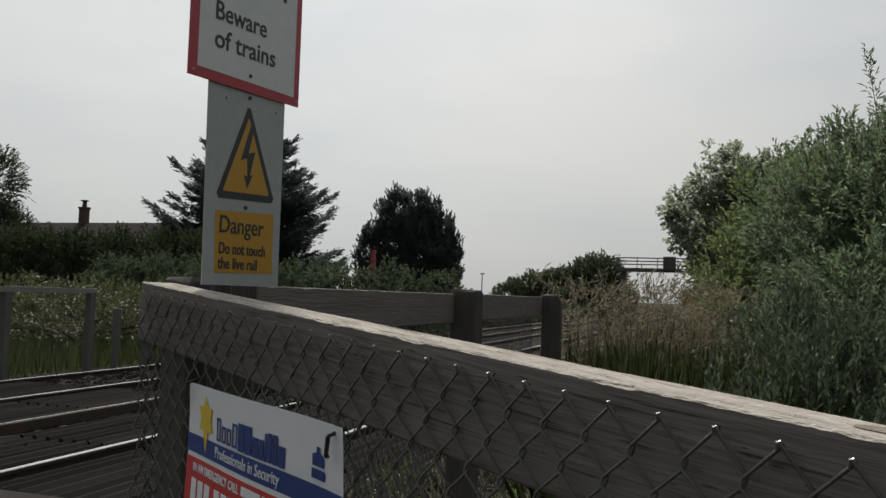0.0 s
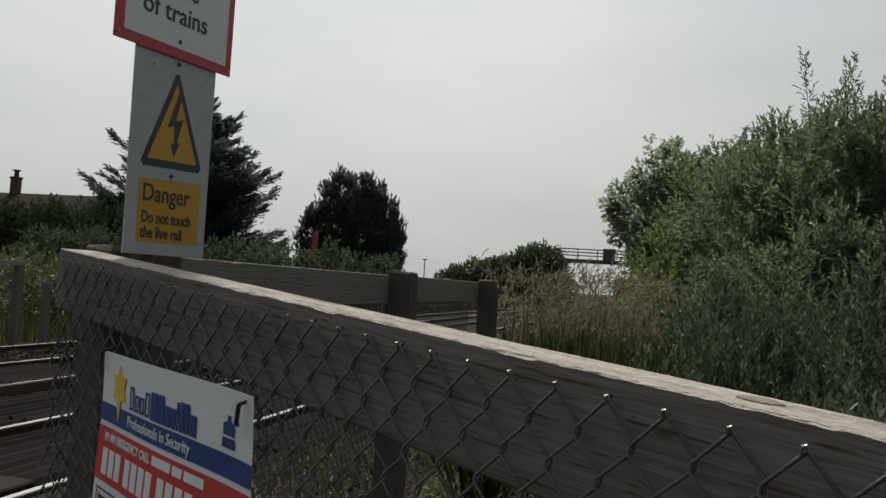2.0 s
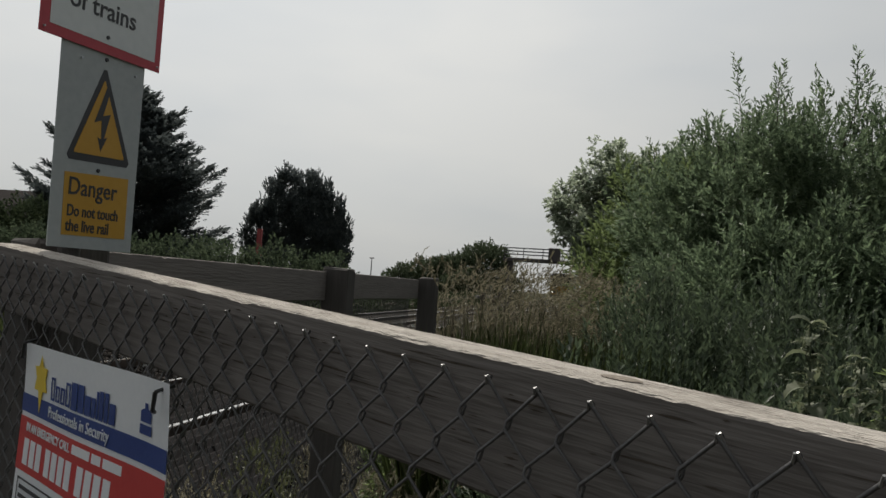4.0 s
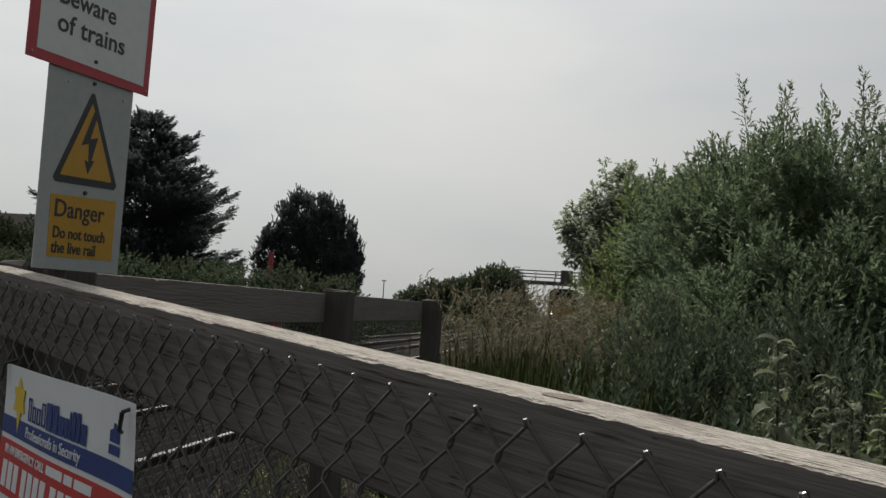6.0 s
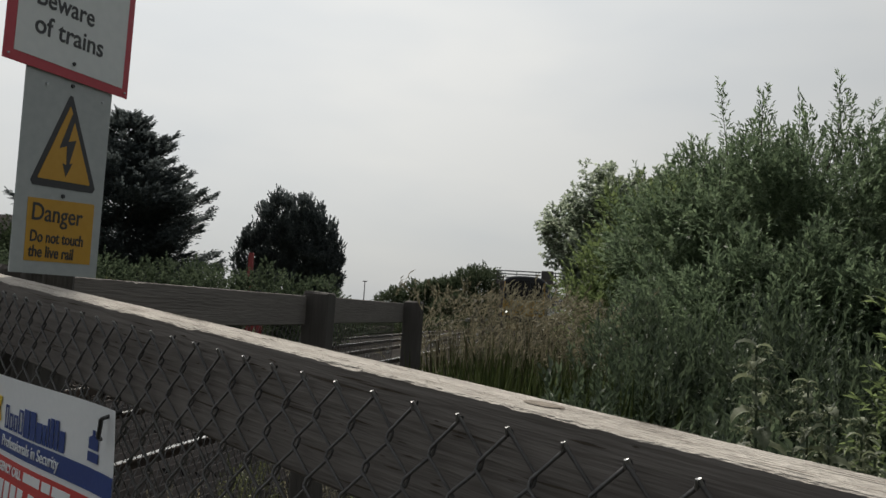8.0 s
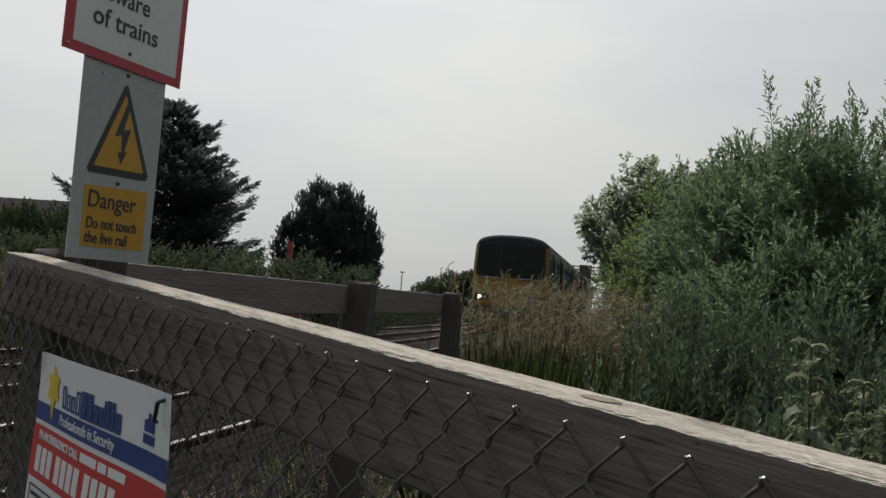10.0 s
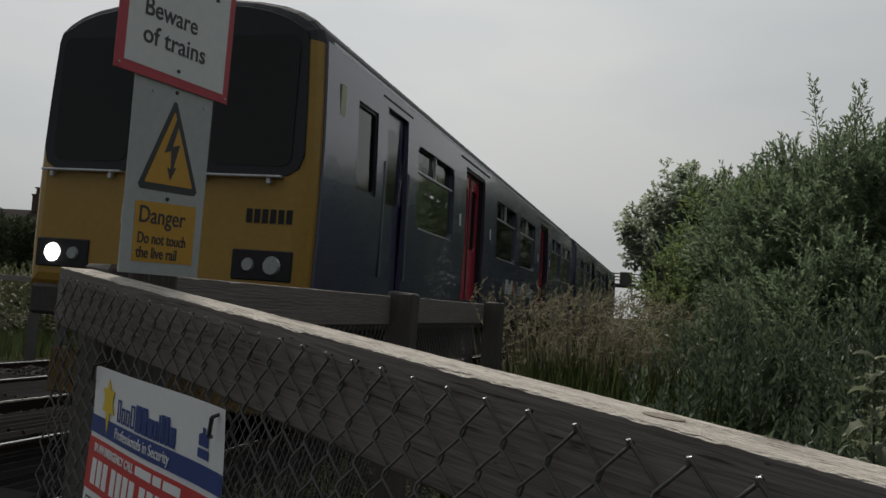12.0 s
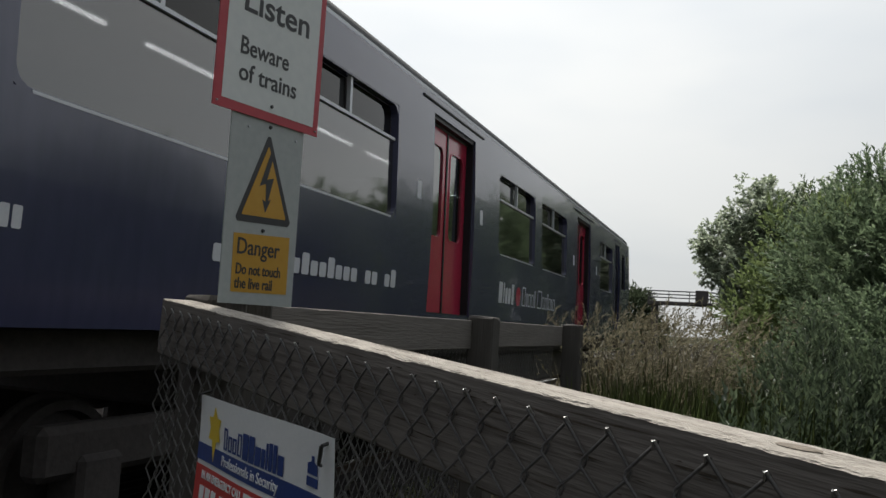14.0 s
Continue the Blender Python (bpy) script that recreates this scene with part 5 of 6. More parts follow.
# ---------------------------------------------------------------- distance
def conifer(name, label, seed, base, height, radius, n_br, crown_pow=0.8, droop=0.05, leaf=0.2, tops=((0, 0, 1.0),)):
    rng = np.random.default_rng(seed)
    th = thing(name, label, "tree")
    bm = bmesh.new()
    for dx, dy, k in tops:
        add_tube(bm, (base[0] + dx * 0.4, base[1] + dy * 0.4, base[2] - 0.2), (base[0] + dx, base[1] + dy, base[2] + height * k * 0.97), 0.28, 0.03, 8)
    Ps, As = [], []
    for b in range(n_br):
        dx, dy, k = tops[b % len(tops)]
        f = rng.uniform(0.04, 1.0)
        z = base[2] + height * k * f
        r = radius * (1 - f ** 1.5) ** crown_pow * (rng.uniform(0.55, 0.95) if b % 3 else rng.uniform(0.9, 1.12)) + 0.15
        a = rng.uniform(0, 2 * math.pi)
        rise = rng.uniform(0.05, 0.45) * (0.5 + f) - droop
        d = np.array([math.cos(a), math.sin(a), rise])
        root = np.array([base[0] + dx, base[1] + dy, z])
        m = max(10, int(r / 0.028))
        t = rng.uniform(0.15, 1.0, m) ** 0.8
        side = np.array([-math.sin(a), math.cos(a), 0.0])
        fan = rng.normal(size=m) * (1.08 - t) * r * 0.32
        P = root + d * (t * r)[:, None] + side * fan[:, None] + np.array([0, 0, 0.16]) * (t ** 3)[:, None] * r
        P[:, 2] += rng.normal(scale=0.05, size=m)
        Ps.append(P)
        As.append(d * 1.0 + side * (fan / (0.3 * r))[:, None] + np.array([0, 0, 0.2]))
        if b % 3 == 0:
            add_tube(bm, root, root + d * r * 0.9, 0.05, 0.012, 5)
    part("trunk", bm, M_BARK, th)
    C, A = np.concatenate(Ps), np.concatenate(As)
    A = A + rng.normal(scale=0.2, size=A.shape)
    A /= np.linalg.norm(A, axis=1, keepdims=True)
    P, D, N, L, W = sprays(rng, C, A, leaf * 2.2, 6, leaf * 1.1, leaf * 0.6, 0.45)
    crown = new("crown", leaf_mesh("crown", P, D, N, L, W, L_CYPRESS, 0.1))
    crown.parent = th
    return th


def tall_grass(name, label, seed, n, area, z0, h, mat_blade, mat_head, heads=True):
    """A stand of grass: thin bent blades and nodding seed heads."""
    rng = np.random.default_rng(seed)
    th = thing(name, label, "grass", kind="stuff")
    (x0, x1), (y0, y1) = area
    P = np.stack([rng.uniform(x0, x1, n), rng.uniform(y0, y1, n), np.full(n, z0)], 1)
    H = h * rng.uniform(0.35, 1.1, n)
    D = np.stack([rng.normal(scale=0.2, size=n), rng.normal(scale=0.2, size=n), np.ones(n)], 1)
    N = np.stack([rng.normal(size=n), rng.normal(size=n), np.zeros(n) + 0.05], 1)
    ob = new("blades", leaf_mesh("blades", P, D, N, H, rng.uniform(0.005, 0.013, n), mat_blade, 0.06))
    ob.parent = th
    if heads:
        m = n * 2 // 3
        Hs = h * rng.uniform(0.8, 1.25, m)
        tip = P[:m] + D[:m] * Hs[:, None]
        ob = new("stalks", leaf_mesh("stalks", P[:m], D[:m], N[:m], Hs, np.full(m, 0.006), mat_head, 0.0))
        ob.parent = th
        A = D[:m] * 0.5 + rng.normal(scale=0.35, size=(m, 3)) + np.array([0.25, 0, 0.1])
        A /= np.linalg.norm(A, axis=1, keepdims=True)
        q = sprays(rng, tip - D[:m] * 0.12, A, 0.17, 8, 0.05, 0.010, 0.5)
        ob = new("seed_heads", leaf_mesh("seed_heads", *q, mat_head))
        ob.parent = th
    return th


def toothed_leaves(name, P, D, L, mat, rng, droop=1.7):
    """Drooping heart-shaped leaves with saw-toothed rims, folded along the midrib."""
    V, F = [], []
    n = 9
    for p, d, ln in zip(P, D, L):
        flat = np.array([d[0], d[1], 0.0])
        flat /= np.linalg.norm(flat)
        side = np.array([-flat[1], flat[0], 0.0])
        ang, at = math.atan2(d[2], math.hypot(d[0], d[1])), np.array(p, float)
        bend, k0 = droop * rng.uniform(0.7, 1.25), len(V)
        roll = rng.normal(scale=0.3)
        for i in range(n + 1):
            f = i / n
            w = 0.27 * ln * (math.sin(math.pi * min(1, (f + 0.06) * 0.94)) ** 0.75) * (1.25 - 0.75 * f) if 0 < i < n else 0.0
            w *= 1.16 if i % 2 else 0.88
            nrm = -math.sin(ang) * flat + np.array([0, 0, math.cos(ang)])
            s = side * math.cos(roll) + nrm * math.sin(roll)
            V += [at + s * w + nrm * w * 0.35, at, at - s * w + nrm * w * 0.35]
            at = at + (flat * math.cos(ang) + np.array([0, 0, math.sin(ang)])) * ln / n
            ang -= bend / n * (1.3 - 0.6 * f)
        for i in range(n):
            q = k0 + 3 * i
            F += [(q, q + 1, q + 4, q + 3), (q + 1, q + 2, q + 5, q + 4)]
    me = bpy.data.meshes.new(name)
    me.from_pydata([tuple(v) for v in V], [], F)
    me.materials.append(mat)
    return new(name, me)


def nettle(label, seed, base, height, leaf, lean=(0, 0), mat=None):
    """A single nettle: ribbed stem with opposite pairs of drooping leaves and tassels."""
    rng = np.random.default_rng(seed)
    th = thing("nettle", label, "weed")
    b = np.array(base, float)
    top = b + np.array([lean[0], lean[1], height])
    part("stem", tube(b, top, 0.0035, 0.0016, 6), L_NETTLE, th)
    n = int(height / 0.034)
    P, D, L = [], [], []
    for k in range(n):
        f = 0.35 + 0.65 * k / max(1, n - 1)
        for j in range(2):
            a = k * math.pi / 2 + j * math.pi + rng.normal(scale=0.25)
            up = 0.35 if f < 0.95 else 0.8
            P.append(b + (top - b) * f)
            D.append((math.cos(a), math.sin(a), up + rng.normal(scale=0.15)))
            L.append(leaf * (1.2 - 0.85 * max(0, f - 0.72) / 0.28) * rng.uniform(0.75, 1.15))
    ob = toothed_leaves("leaves", P, D, L, mat or L_NETTLE, rng)
    ob.parent = th
    T = np.repeat(np.array(P)[::2], 6, 0)
    A = rng.normal(size=(len(T), 3)) * np.array([1, 1, 0.3]) + np.array([0, 0, -0.3])
    A /= np.linalg.norm(A, axis=1, keepdims=True)
    q = sprays(rng, T, A, 0.035, 9, 0.0065, 0.0035, 0.8)
    ob = new("tassels", leaf_mesh("tassels", *q, mat or L_NETTLE))
    ob.parent = th
    tagged(ob, kind="stuff")


def gantry():
    th = thing("signal_gantry", "brown steel cantilever gantry with handrails over the track", "gantry")
    y = 92.0
    part("column", box((-9.9, y - 0.3, -0.5), (-9.2, y + 0.3, 4.6), 0.04), M_GANTRY, th)
    part("deck", box((-10.3, y - 0.7, 4.35), (0.5, y + 0.7, 4.75), 0.03), M_GANTRY, th)
    for z in (5.15, 5.5, 5.85):
        for q in (-0.65, 0.65):
            part("handrail", box((-10.2, y + q - 0.03, z - 0.03), (0.4, y + q + 0.03, z + 0.03)), M_POLE, th)
    for k in range(6):
        x = -10.2 + k * 2.1
        part("stanchion", box((x - 0.04, y - 0.69, 4.7), (x + 0.04, y - 0.61, 5.88)), M_GANTRY, th)
    part("signal_box", box((-5.4, y - 0.9, 4.5), (-4.1, y - 0.3, 6.0), 0.05), M_GANTRY, th, "dark signal housing")
    part("signal_box", box((-1.6, y - 0.9, 3.6), (-0.7, y - 0.3, 5.0), 0.05), M_GANTRY, th, "dark signal housing")


def bungalow(name, label, x0, x1, y0, y1, z0, eave, ridge, chimney_x=None):
    th = thing(name, label, "house")
    part("wall", box((x0, y0, z0), (x1, y1, eave)), M_BRICK, th)
    bm = bmesh.new()
    ym = (y0 + y1) / 2
    pts = [(x0 - 0.4, y0 - 0.4, eave), (x1 + 0.4, y0 - 0.4, eave), (x1 + 0.4, y1 + 0.4, eave), (x0 - 0.4, y1 + 0.4, eave), (x0 - 0.4, ym, ridge), (x1 + 0.4, ym, ridge)]
    v = [bm.verts.new(p) for p in pts]
    for f in ((0, 1, 5, 4), (2, 3, 4, 5), (0, 4, 3), (1, 2, 5), (0, 3, 2, 1)):
        bm.faces.new([v[i] for i in f])
    bmesh.ops.recalc_face_normals(bm, faces=bm.faces[:])
    roof = part("roof", bm, M_TILE, th, "brown tiled roof")
    if chimney_x is not None:
        bm = bmesh.new()
        add_box(bm, (chimney_x - 0.23, ym - 0.23, ridge - 0.5), (chimney_x + 0.23, ym + 0.23, ridge + 0.95), 0.02)
        add_box(bm, (chimney_x - 0.27, ym - 0.27, ridge + 0.85), (chimney_x + 0.27, ym + 0.27, ridge + 0.98), 0.02)
        ch = part("chimney", bm, M_BRICK, roof, "brick chimney")
        bm = bmesh.new()
        add_tube(bm, (chimney_x, ym, ridge + 0.95), (chimney_x, ym, ridge + 1.35), 0.15, 0.12, 10)
        add_tube(bm, (chimney_x, ym, ridge + 1.33), (chimney_x, ym, ridge + 1.4), 0.24, 0.24, 10)
        part("chimney_pot", bm, M_BRICK, roof, "capped chimney pot")


def hedge(name, label, seed, lobes, twigs, leaf, mat, kind=""):
    return bush(name, label, "hedge", seed, (lobes[0][0], lobes[0][1], -0.45), lobes, twigs, 8, leaf * 3, leaf * 1.3, leaf * 0.9, mat, 0.25, 0.08, inner=0.6, kind=kind)


# ---------------------------------------------------------------- the place
ground_sheet()
ballast_bed()
ballast_stones()
approach_path()
crossing_deck()
trespass_guard()
rail_track(TRACK_X, "near track with bright worn rails on concrete sleepers")
rail_track(TRACK_X - 4.59, "far track with bright worn rails on concrete sleepers")
live_rail(-6.47)
near_fence()
track_fence()
far_fence()
warning_sign()
banner()
train = train_set()

conifer("cypress_tree", "tall dark cypress with ragged tiered branches", 21, (-27.4, 45, -0.5), 11.9, 6.3, 330, 0.85, 0.0, 0.17)
bush("cypress_tree", "broad dark round-topped cypress with two leaders", "tree", 22, (-19.0, 50, -0.6),
     [(-19.7, 50, 4.4, 1.25, 1.5, 3.3), (-18.1, 50, 4.2, 1.25, 1.5, 3.2), (-16.8, 50, 3.7, 1.0, 1.3, 2.9), (-20.9, 50, 3.1, 1.15, 1.3, 2.6), (-16.05, 50, 2.7, 0.65, 1.2, 2.0), (-18.9, 50, 1.2, 2.8, 2.0, 1.9)], 21000, 8, 0.26, 0.15, 0.08, L_CYPRESS, 1.2, 0.2, lean=0.45, inner=0.3, shoots=70, shoot_len=0.35, clumps=260, clump_r=0.42)
bungalow("bungalow", "low brick bungalow with a brown roof and capped chimney", -52, -29.5, 38, 47, -0.6, 2.9, 4.95, -37.55)
bungalow("house", "small distant house with a pale roof", -46, -40, 120, 128, -0.4, 2.2, 3.3)
hedge("hedge", "tall dark clipped hedge before the bungalow", 31, [(-46 + k * 1.35, 33 + 0.4 * (k % 2), 1.5, 1.25, 1.2, 2.05 + 0.04 * (k % 3)) for k in range(18)], 16000, 0.11, L_HEDGE)
bush("broadleaf_tree", "thin-leaved tree beside the hedge", "tree", 32, (-39.8, 37, -0.5), [(-39.6, 37, 6.6, 1.9, 1.8, 2.2), (-40.0, 37, 4.2, 2.2, 2, 1.8), (-37.8, 37, 4.0, 1.4, 1.4, 1.0)], 2600, 9, 0.5, 0.16, 0.08, L_HEDGE, 0.2, 0.2)
hedge("bramble_thicket", "pale flowering bramble thicket behind the far fence", 33, [(-15.5 + (k % 4) * 1.3 - 0.6 * (k // 4), 14 + 1.5 * (k // 4) + (k % 4) * 1.4, 0.2, 1.3, 1.2, 0.95) for k in range(12)], 7000, 0.055, L_BRAMBLE)
hedge("shrub_row", "mixed green shrubs along the far side of the line", 34, [(-22 + k * 1.55, 27 + 0.6 * (k % 3), 0.75 + 0.25 * (k % 2) - 0.05 * k, 1.5, 1.3, 1.45) for k in range(9)], 9000, 0.08, L_SHRUB)
hedge("distant_thicket", "rounded dark trees in the distance by the line", 35, [(-23.5, 100, 0.6, 3, 3, 2.4), (-20.5, 100, 1.5, 3, 3, 2.7), (-18.5, 101, 1.8, 2.8, 3, 2.7), (-16.5, 101, 2.2, 2.8, 3, 2.9), (-14.4, 101, 2.9, 2.8, 3, 3.4), (-12.4, 100, 3.2, 2.3, 3, 3.2), (-10.8, 99, 1.0, 2, 2, 2), (-15, 97, 0.6, 4, 2, 2.2)], 14000, 0.17, L_FAR)
hedge("lineside_scrub", "low dark scrub along the far side of the line", 39, [(-11.9 - 0.25 * (k % 2) - 0.05 * k, 33 + k * 3.4, -0.45, 1.0, 2.3, 0.72 + 0.1 * (k % 3)) for k in range(19)], 6000, 0.10, L_HEDGE)
gantry()
lamp = thing("street_lamp", "slim grey lamp column far off", "lamp")
part("column", tube((-40.0, 145, -0.45), (-40.0, 145, 5.3), 0.12, 0.08, 8), M_POLE, lamp)
part("lantern", box((-40.4, 144.8, 5.25), (-39.6, 145.2, 5.45), 0.05), M_POLE, lamp)

rp = thing("red_marker_post", "faded red and white marker post beside the line", "post")
part("post", box((-12.45, 29.4, -0.6), (-12.37, 29.5, 1.9), 0.01), M_RED_POST, rp)
part("board", prism(round_rect(-12.5, 1.45, -12.32, 2.75, 0.05), -29.4, -29.3), M_RED_POST, rp, "", pose(0, 0, 0, 90, 0, 0))

trestle = thing("trestle_barrier", "low red and white banded trestle beside the far track", "barrier")
for x, dx in ((-11.75, 0.3), (-10.75, 0.45), (-10.1, -0.2)):
    bm = bmesh.new()
    n = 4
    for q in range(n):
        a = q / n
        add_box(bm, (-0.12, -0.02, -0.05), (0.12, 0.02, 0.30), 0.005, Matrix.Translation((x + dx * a, 25.2, -0.52 + 1.2 * a)) @ Matrix.Rotation(math.atan2(dx, 1.2), 4, 'Y'), 0 if q != 2 else 1)
    part("leg", bm, [M_RED_POST, M_WHITE_PAINT], trestle, "red and white banded leg")
part("crossbar", box((-11.6, 25.16, 0.68), (-10.1, 25.24, 0.82), 0.01), M_RED_POST, trestle)
barrier = thing("trackside_rails", "low grey steel rails on short posts by the line", "barrier")
for z in (0.62, 0.92):
    part("rail", box((-2.15, 15.0, z - 0.03), (-2.1, 18.4, z + 0.03), 0.01), M_POLE, barrier)
for y in (15.3, 16.7, 18.1):
    part("post", box((-2.1, y - 0.05, -0.6), (-2.02, y + 0.05, 1.0), 0.01), M_POST_TIMBER, barrier)

for k in range(8):
    x, y = -2.35 + 0.3 * (k % 3) + 0.12 * math.sin(k * 3.1), 3.7 + 0.42 * k
    bush("low_weeds", "pale dead weeds on the ballast shoulder beside the track", "weeds", 130 + k, (x, y, -0.50), [(x, y, -0.40, 0.2, 0.26, 0.16 + 0.04 * (k % 3))], 110, 8, 0.12, 0.03, 0.012, L_STRAW if k % 2 else L_BRAMBLE, 0.9, 0.006, shoots=5, shoot_len=0.18, kind="stuff")
# right-hand thicket
# added behind the bushes, its height set by what the train should reflect
hedge("hidden_lineside_thicket", "rough green thicket hidden behind the bushes, added for the train's reflections", 37, [(2.6 + 0.4 * (k % 3) - 0.03 * k, 14.5 + k * 1.6, 1.6 + 0.12 * k, 1.3, 1.2, 2.1 + 0.14 * k) for k in range(11)], 15000, 0.09, L_WILLOW)
# hidden tree line, added so the far coach sides reflect dark
hedge("hidden_lineside_trees", "line of green trees hidden behind the poplar, added for the train's reflections", 38, [(2.9 + 0.6 * (k % 3), 44 + k * 5.5, 3.0 + 0.3 * (k % 2), 2.3, 3.6, min(6.4, 4.2 + 0.35 * k)) for k in range(16)], 13000, 0.26, L_SHRUB)
# never in view: added to block low sky and darken the train's side
hedge("unseen_hedge", "tall rough hedge out of view, added to darken the train's reflections", 36, [(8.5 + 0.6 * (k % 2), -16 + k * 2.1, 1.3, 1.5, 1.6, 2.3) for k in range(14)], 5200, 0.12, L_HEDGE)
bush("poplar_tree", "poplar at the line side, its pale leaves lightened further for haze", "tree", 41, (0.7, 33, -0.56),
     [(-0.9, 33, 4.4, 0.9, 1.3, 1.25), (-0.3, 33, 5.3, 0.8, 1.2, 1.0), (0.5, 33, 5.7, 0.75, 1.2, 1.25), (1.4, 33.5, 4.9, 1.4, 1.3, 1.7), (0.6, 32.5, 2.7, 1.5, 1.4, 1.8), (2.6, 33, 5.0, 1.6, 1.5, 1.9), (-0.2, 32.6, 3.4, 1.1, 1.2, 1.3)], 4600, 11, 0.26, 0.14, 0.10, L_ASH, 0.05, 0.16, lean=1.3, inner=0.35, clumps=120, clump_r=0.42)
bush("sallow_bush", "bright green sallow with upright shoots", "bush", 42, (0.9, 12.3, -0.45),
     [(0.95, 12.4, 1.8, 0.85, 0.8, 1.0), (0.45, 12.0, 1.0, 0.75, 0.7, 1.0), (1.6, 12.6, 2.0, 0.9, 0.8, 1.1), (1.2, 12, 0.6, 1.0, 0.8, 1.0)], 4600, 11, 0.26, 0.075, 0.03, L_BRIGHT, 0.6, 0.05, inner=0.3, clumps=110, clump_r=0.24,
     leaders=((0.66, 12.0, 3.12, 0.45), (0.9, 12.0, 2.9, 0.35), (1.25, 12.2, 3.1, 0.45), (0.45, 12.0, 2.5, 0.35)))
bush("willow_bush", "dense willow thicket with slender upright shoots", "bush", 43, (1.8, 9.0, -0.45),
     [(0.85, 9.2, 1.5, 0.55, 0.8, 0.9), (1.4, 8.9, 1.75, 0.65, 0.8, 1.15), (2.3, 8.9, 1.9, 0.8, 0.9, 1.15), (3.4, 8.9, 1.8, 0.9, 0.9, 1.1), (1.3, 8.4, 0.7, 1.1, 0.8, 1.0), (2.6, 8.3, 0.8, 1.3, 0.8, 1.1), (4.3, 9, 1.6, 1, 1, 1.3), (1.6, 7.7, 0.8, 1.1, 0.6, 0.9), (3.0, 7.6, 0.9, 1.2, 0.6, 1.0), (2.0, 9.6, 1.6, 1.1, 0.8, 1.4), (3.2, 9.6, 1.5, 1.1, 0.8, 1.4)], 25000, 13, 0.19, 0.058, 0.019, L_WILLOW, 0.5, 0.06, inner=0.2, clumps=560, clump_r=0.22,
     leaders=[(0.80 + 0.155 * k + 0.05 * math.sin(k * 5.1), 9.0 + 0.2 * math.sin(k * 2.7), 2.72 + 0.38 * min(1, k / 5) + 0.12 * math.sin(k * 3.3), 0.34 + 0.1 * math.sin(k * 1.9)) for k in range(30)]
     + [(1.30, 8.9, 3.49, 0.68), (1.57, 8.9, 3.47, 0.64), (1.62, 8.9, 3.30, 0.45), (1.97, 8.9, 3.26, 0.48), (2.33, 8.9, 3.58, 0.8), (2.27, 8.85, 3.3, 0.5), (2.41, 8.95, 3.32, 0.5), (2.56, 8.9, 3.28, 0.5), (3.1, 8.9, 3.35, 0.6), (3.3, 8.9, 3.3, 0.6)])
for k, (x, y, r) in enumerate(((0.35, 6.4, 0.55), (1.2, 6.0, 0.7), (2.2, 5.9, 0.75), (3.3, 6.2, 0.9))):
    bush("nettle_bed", "thick bed of nettles and willowherb", "weeds", 50 + k, (x, y, -0.45), [(x, y, 0.1, r, 0.8, 0.85), (x + 0.3, y - 0.4, -0.05, r, 0.7, 0.75), (x, y - 0.8, -0.15, r, 0.7, 0.7)], 2600, 10, 0.18, 0.052, 0.016, L_NETTLE, 0.8, 0.012, inner=0.3, shoots=190, shoot_len=0.36, kind="stuff", clumps=60, clump_r=0.18)
for k, (x, y, r) in enumerate(((-0.15, 4.3, 0.5), (0.75, 3.9, 0.6), (1.6, 3.4, 0.6), (2.4, 3.0, 0.7), (0.5, 2.5, 0.5))):
    bush("low_weeds", "low tangled weeds behind the fence", "weeds", 60 + k, (x, y, -0.45), [(x, y, -0.1, r, 0.6, 0.62), (x + 0.3, y - 0.2, -0.2, r, 0.5, 0.5)], 800, 10, 0.2, 0.055, 0.022, L_NETTLE, 1.2, 0.01, shoots=25, shoot_len=0.3, kind="stuff")
GRASS = []
for k in range(6):
    ox, oy = (-1.22, -0.81, -0.40)[k % 3] + 0.2, (6.75, 8.27)[k // 3] + 0.76
    GRASS.append((tall_grass("tall_dry_grass", "tall dry grass with pale nodding seed heads, stirred by the train", 71 + 10 * k, 270, ((-0.22, 0.22), (-0.78, 0.78)), 0.0, 1.5, L_GRASS if k % 2 else L_STRAW, L_STRAW), ox, oy))
tall_grass("tall_green_grass", "rank green grass among the dry stalks", 72, 9000, ((-1.15, 0.4), (5.4, 9.0)), -0.56, 1.3, L_GRASS, L_STRAW, False)
tall_grass("verge_grass", "bright green grass on the far verge", 73, 5000, ((-15, -10.5), (10, 18)), -0.56, 0.6, L_GRASS, L_STRAW, False)
tall_grass("fence_foot_grass", "sparse grass and dry stalks at the foot of the fence", 74, 1500, ((-1.3, 0.5), (2.0, 5.8)), -0.56, 0.42, L_GRASS, L_STRAW)
for k in range(9):
    x, y = -1.05 + 0.42 * (k % 3) + 0.1 * math.sin(k * 2.3), 2.55 + 0.85 * (k // 3) + 0.2 * math.sin(k * 1.7)
    bush("low_weeds", "low pale weeds and dead stalks between the fences" if k % 2 else "low dark green weeds between the fences", "weeds", 110 + k, (x, y, -0.56), [(x, y, -0.40, 0.26, 0.3, 0.2 + 0.05 * (k % 3))], 150, 8, 0.13, 0.034, 0.013, L_STRAW if k % 3 == 0 else L_NETTLE if k % 2 else L_SHRUB, 1.0, 0.008, shoots=8, shoot_len=0.22, kind="stuff")
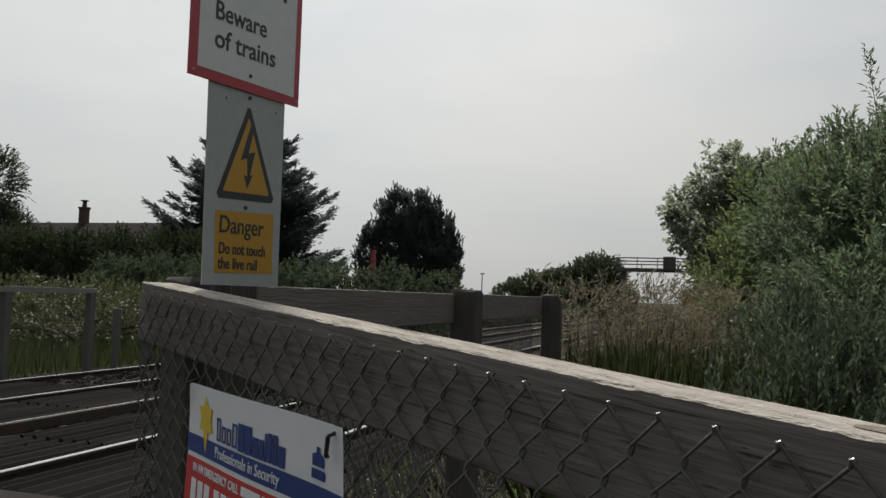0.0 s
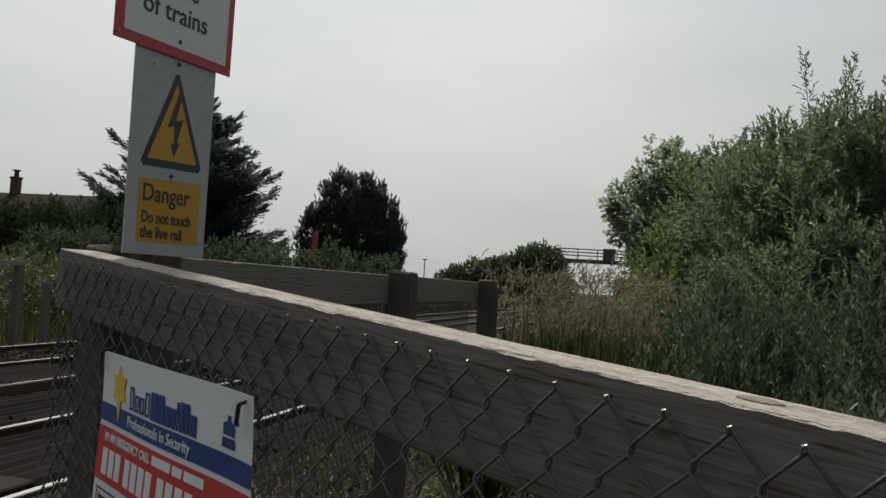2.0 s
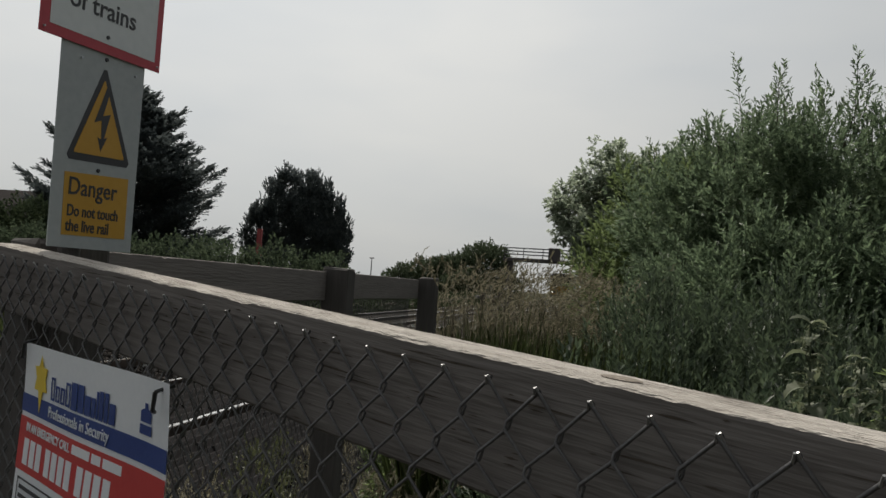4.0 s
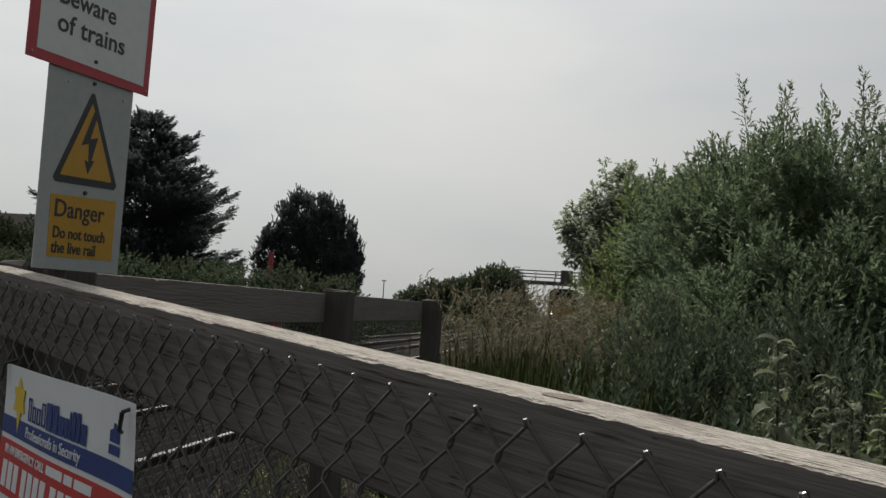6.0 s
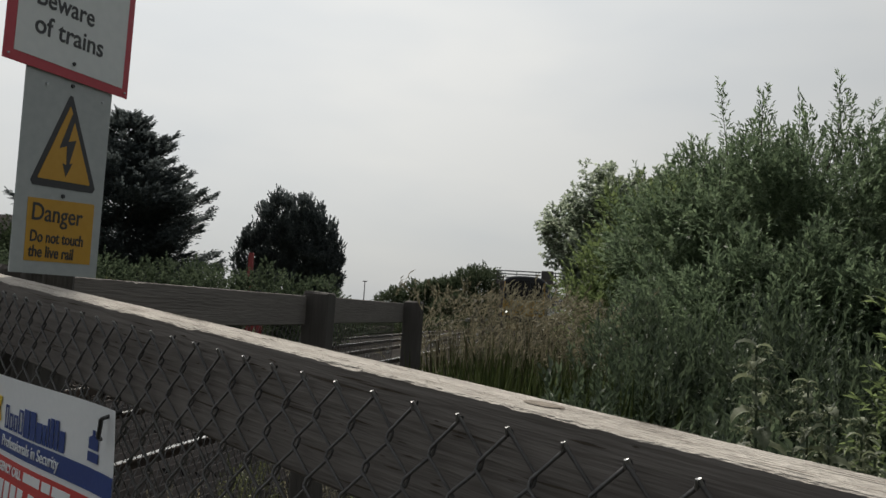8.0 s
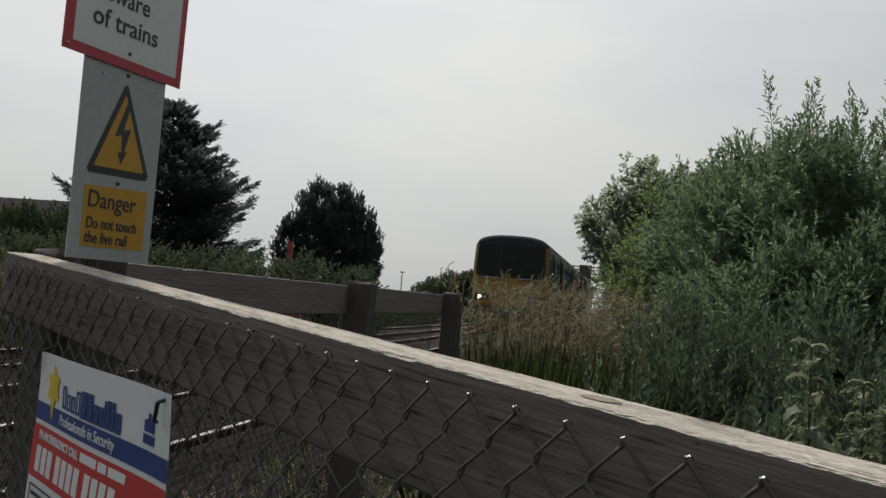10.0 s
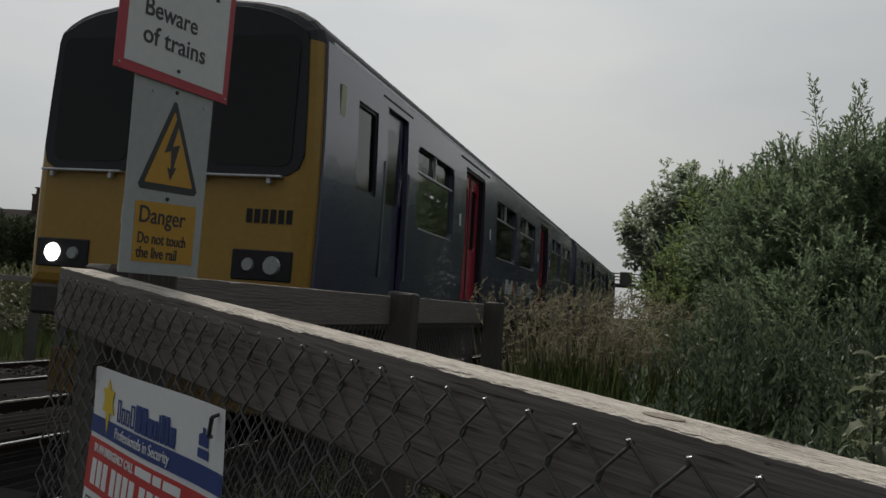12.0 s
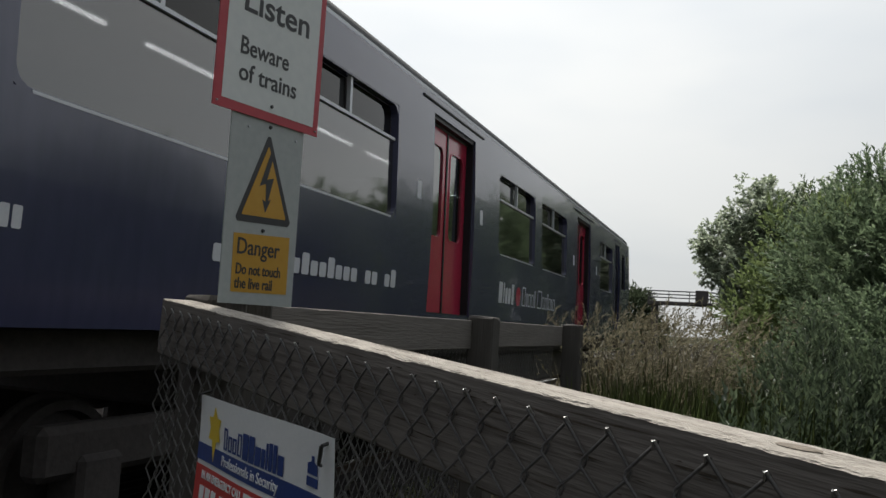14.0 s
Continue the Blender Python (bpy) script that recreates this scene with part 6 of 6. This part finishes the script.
for k, (x, y, h, lf, dx) in enumerate(((0.293, 1.50, 1.605, 0.082, -0.035), (0.342, 1.53, 1.56, 0.066, -0.008), (0.362, 1.49, 1.525, 0.07, -0.01), (0.40, 1.56, 1.51, 0.066, 0.015),
                                       (0.43, 1.52, 1.47, 0.066, -0.01), (0.50, 1.60, 1.53, 0.07, 0.02), (0.58, 1.55, 1.50, 0.07, 0.02))):
    nettle("tall nettle with drooping toothed leaves behind the fence", 80 + k, (x, y, -0.56), h, lf, (dx, 0.01), L_WEED)
bush("sallow_sapling", "narrow-leaved sallow sapling close behind the fence", "sapling", 91, (0.88, 2.51, -0.5),
     [(0.86, 2.51, 0.84, 0.11, 0.14, 0.34), (0.96, 2.51, 0.4, 0.22, 0.18, 0.42), (0.78, 2.53, 0.70, 0.06, 0.1, 0.24)], 280, 8, 0.085, 0.034, 0.009, L_BRIGHT, 0.2, 0.012, lean=1.0, shoots=6, shoot_len=0.12)
bush("low_weeds", "small bright green weed at the ballast edge", "weeds", 92, (-1.42, 6.6, -0.5), [(-1.42, 6.6, -0.38, 0.3, 0.35, 0.22)], 160, 8, 0.14, 0.06, 0.03, L_BRIGHT, 0.9, 0.01, kind="stuff")


# ---------------------------------------------------------------- what moves
def motions():
    walk(train, [(t, pose(TRACK_X, train_y(t), 0)) for t in (0.0, 3.0, 6.0, 9.0, 12.0, 14.0)])
    for k, (tuft, x, y) in enumerate(GRASS):              # the train's wind lays the grass over and lets it swing
        rows = [(0.0, pose(x, y, -0.56)), (11.3, pose(x, y, -0.56))]
        for j in range(10):
            t = 11.6 + 0.28 * j - 0.02 * (k // 3)
            push = min(1.0, (t - 11.4) / 1.2)
            rows.append((t, pose(x, y, -0.56, push * (6 + 4 * math.sin(2.2 * j + k)), push * (-5 + 5 * math.sin(1.7 * j + 2 * k)))))
        walk(tuft, rows)
    spin = TRAIN_SPEED / 0.42
    steps = [0.05 * k for k in range(281)]
    for wheel, y in WHEELS:
        walk(wheel, [(t, pose(0, y, 0.42 + RAIL_Z, math.degrees(spin * t) % 360)) for t in steps])


motions()
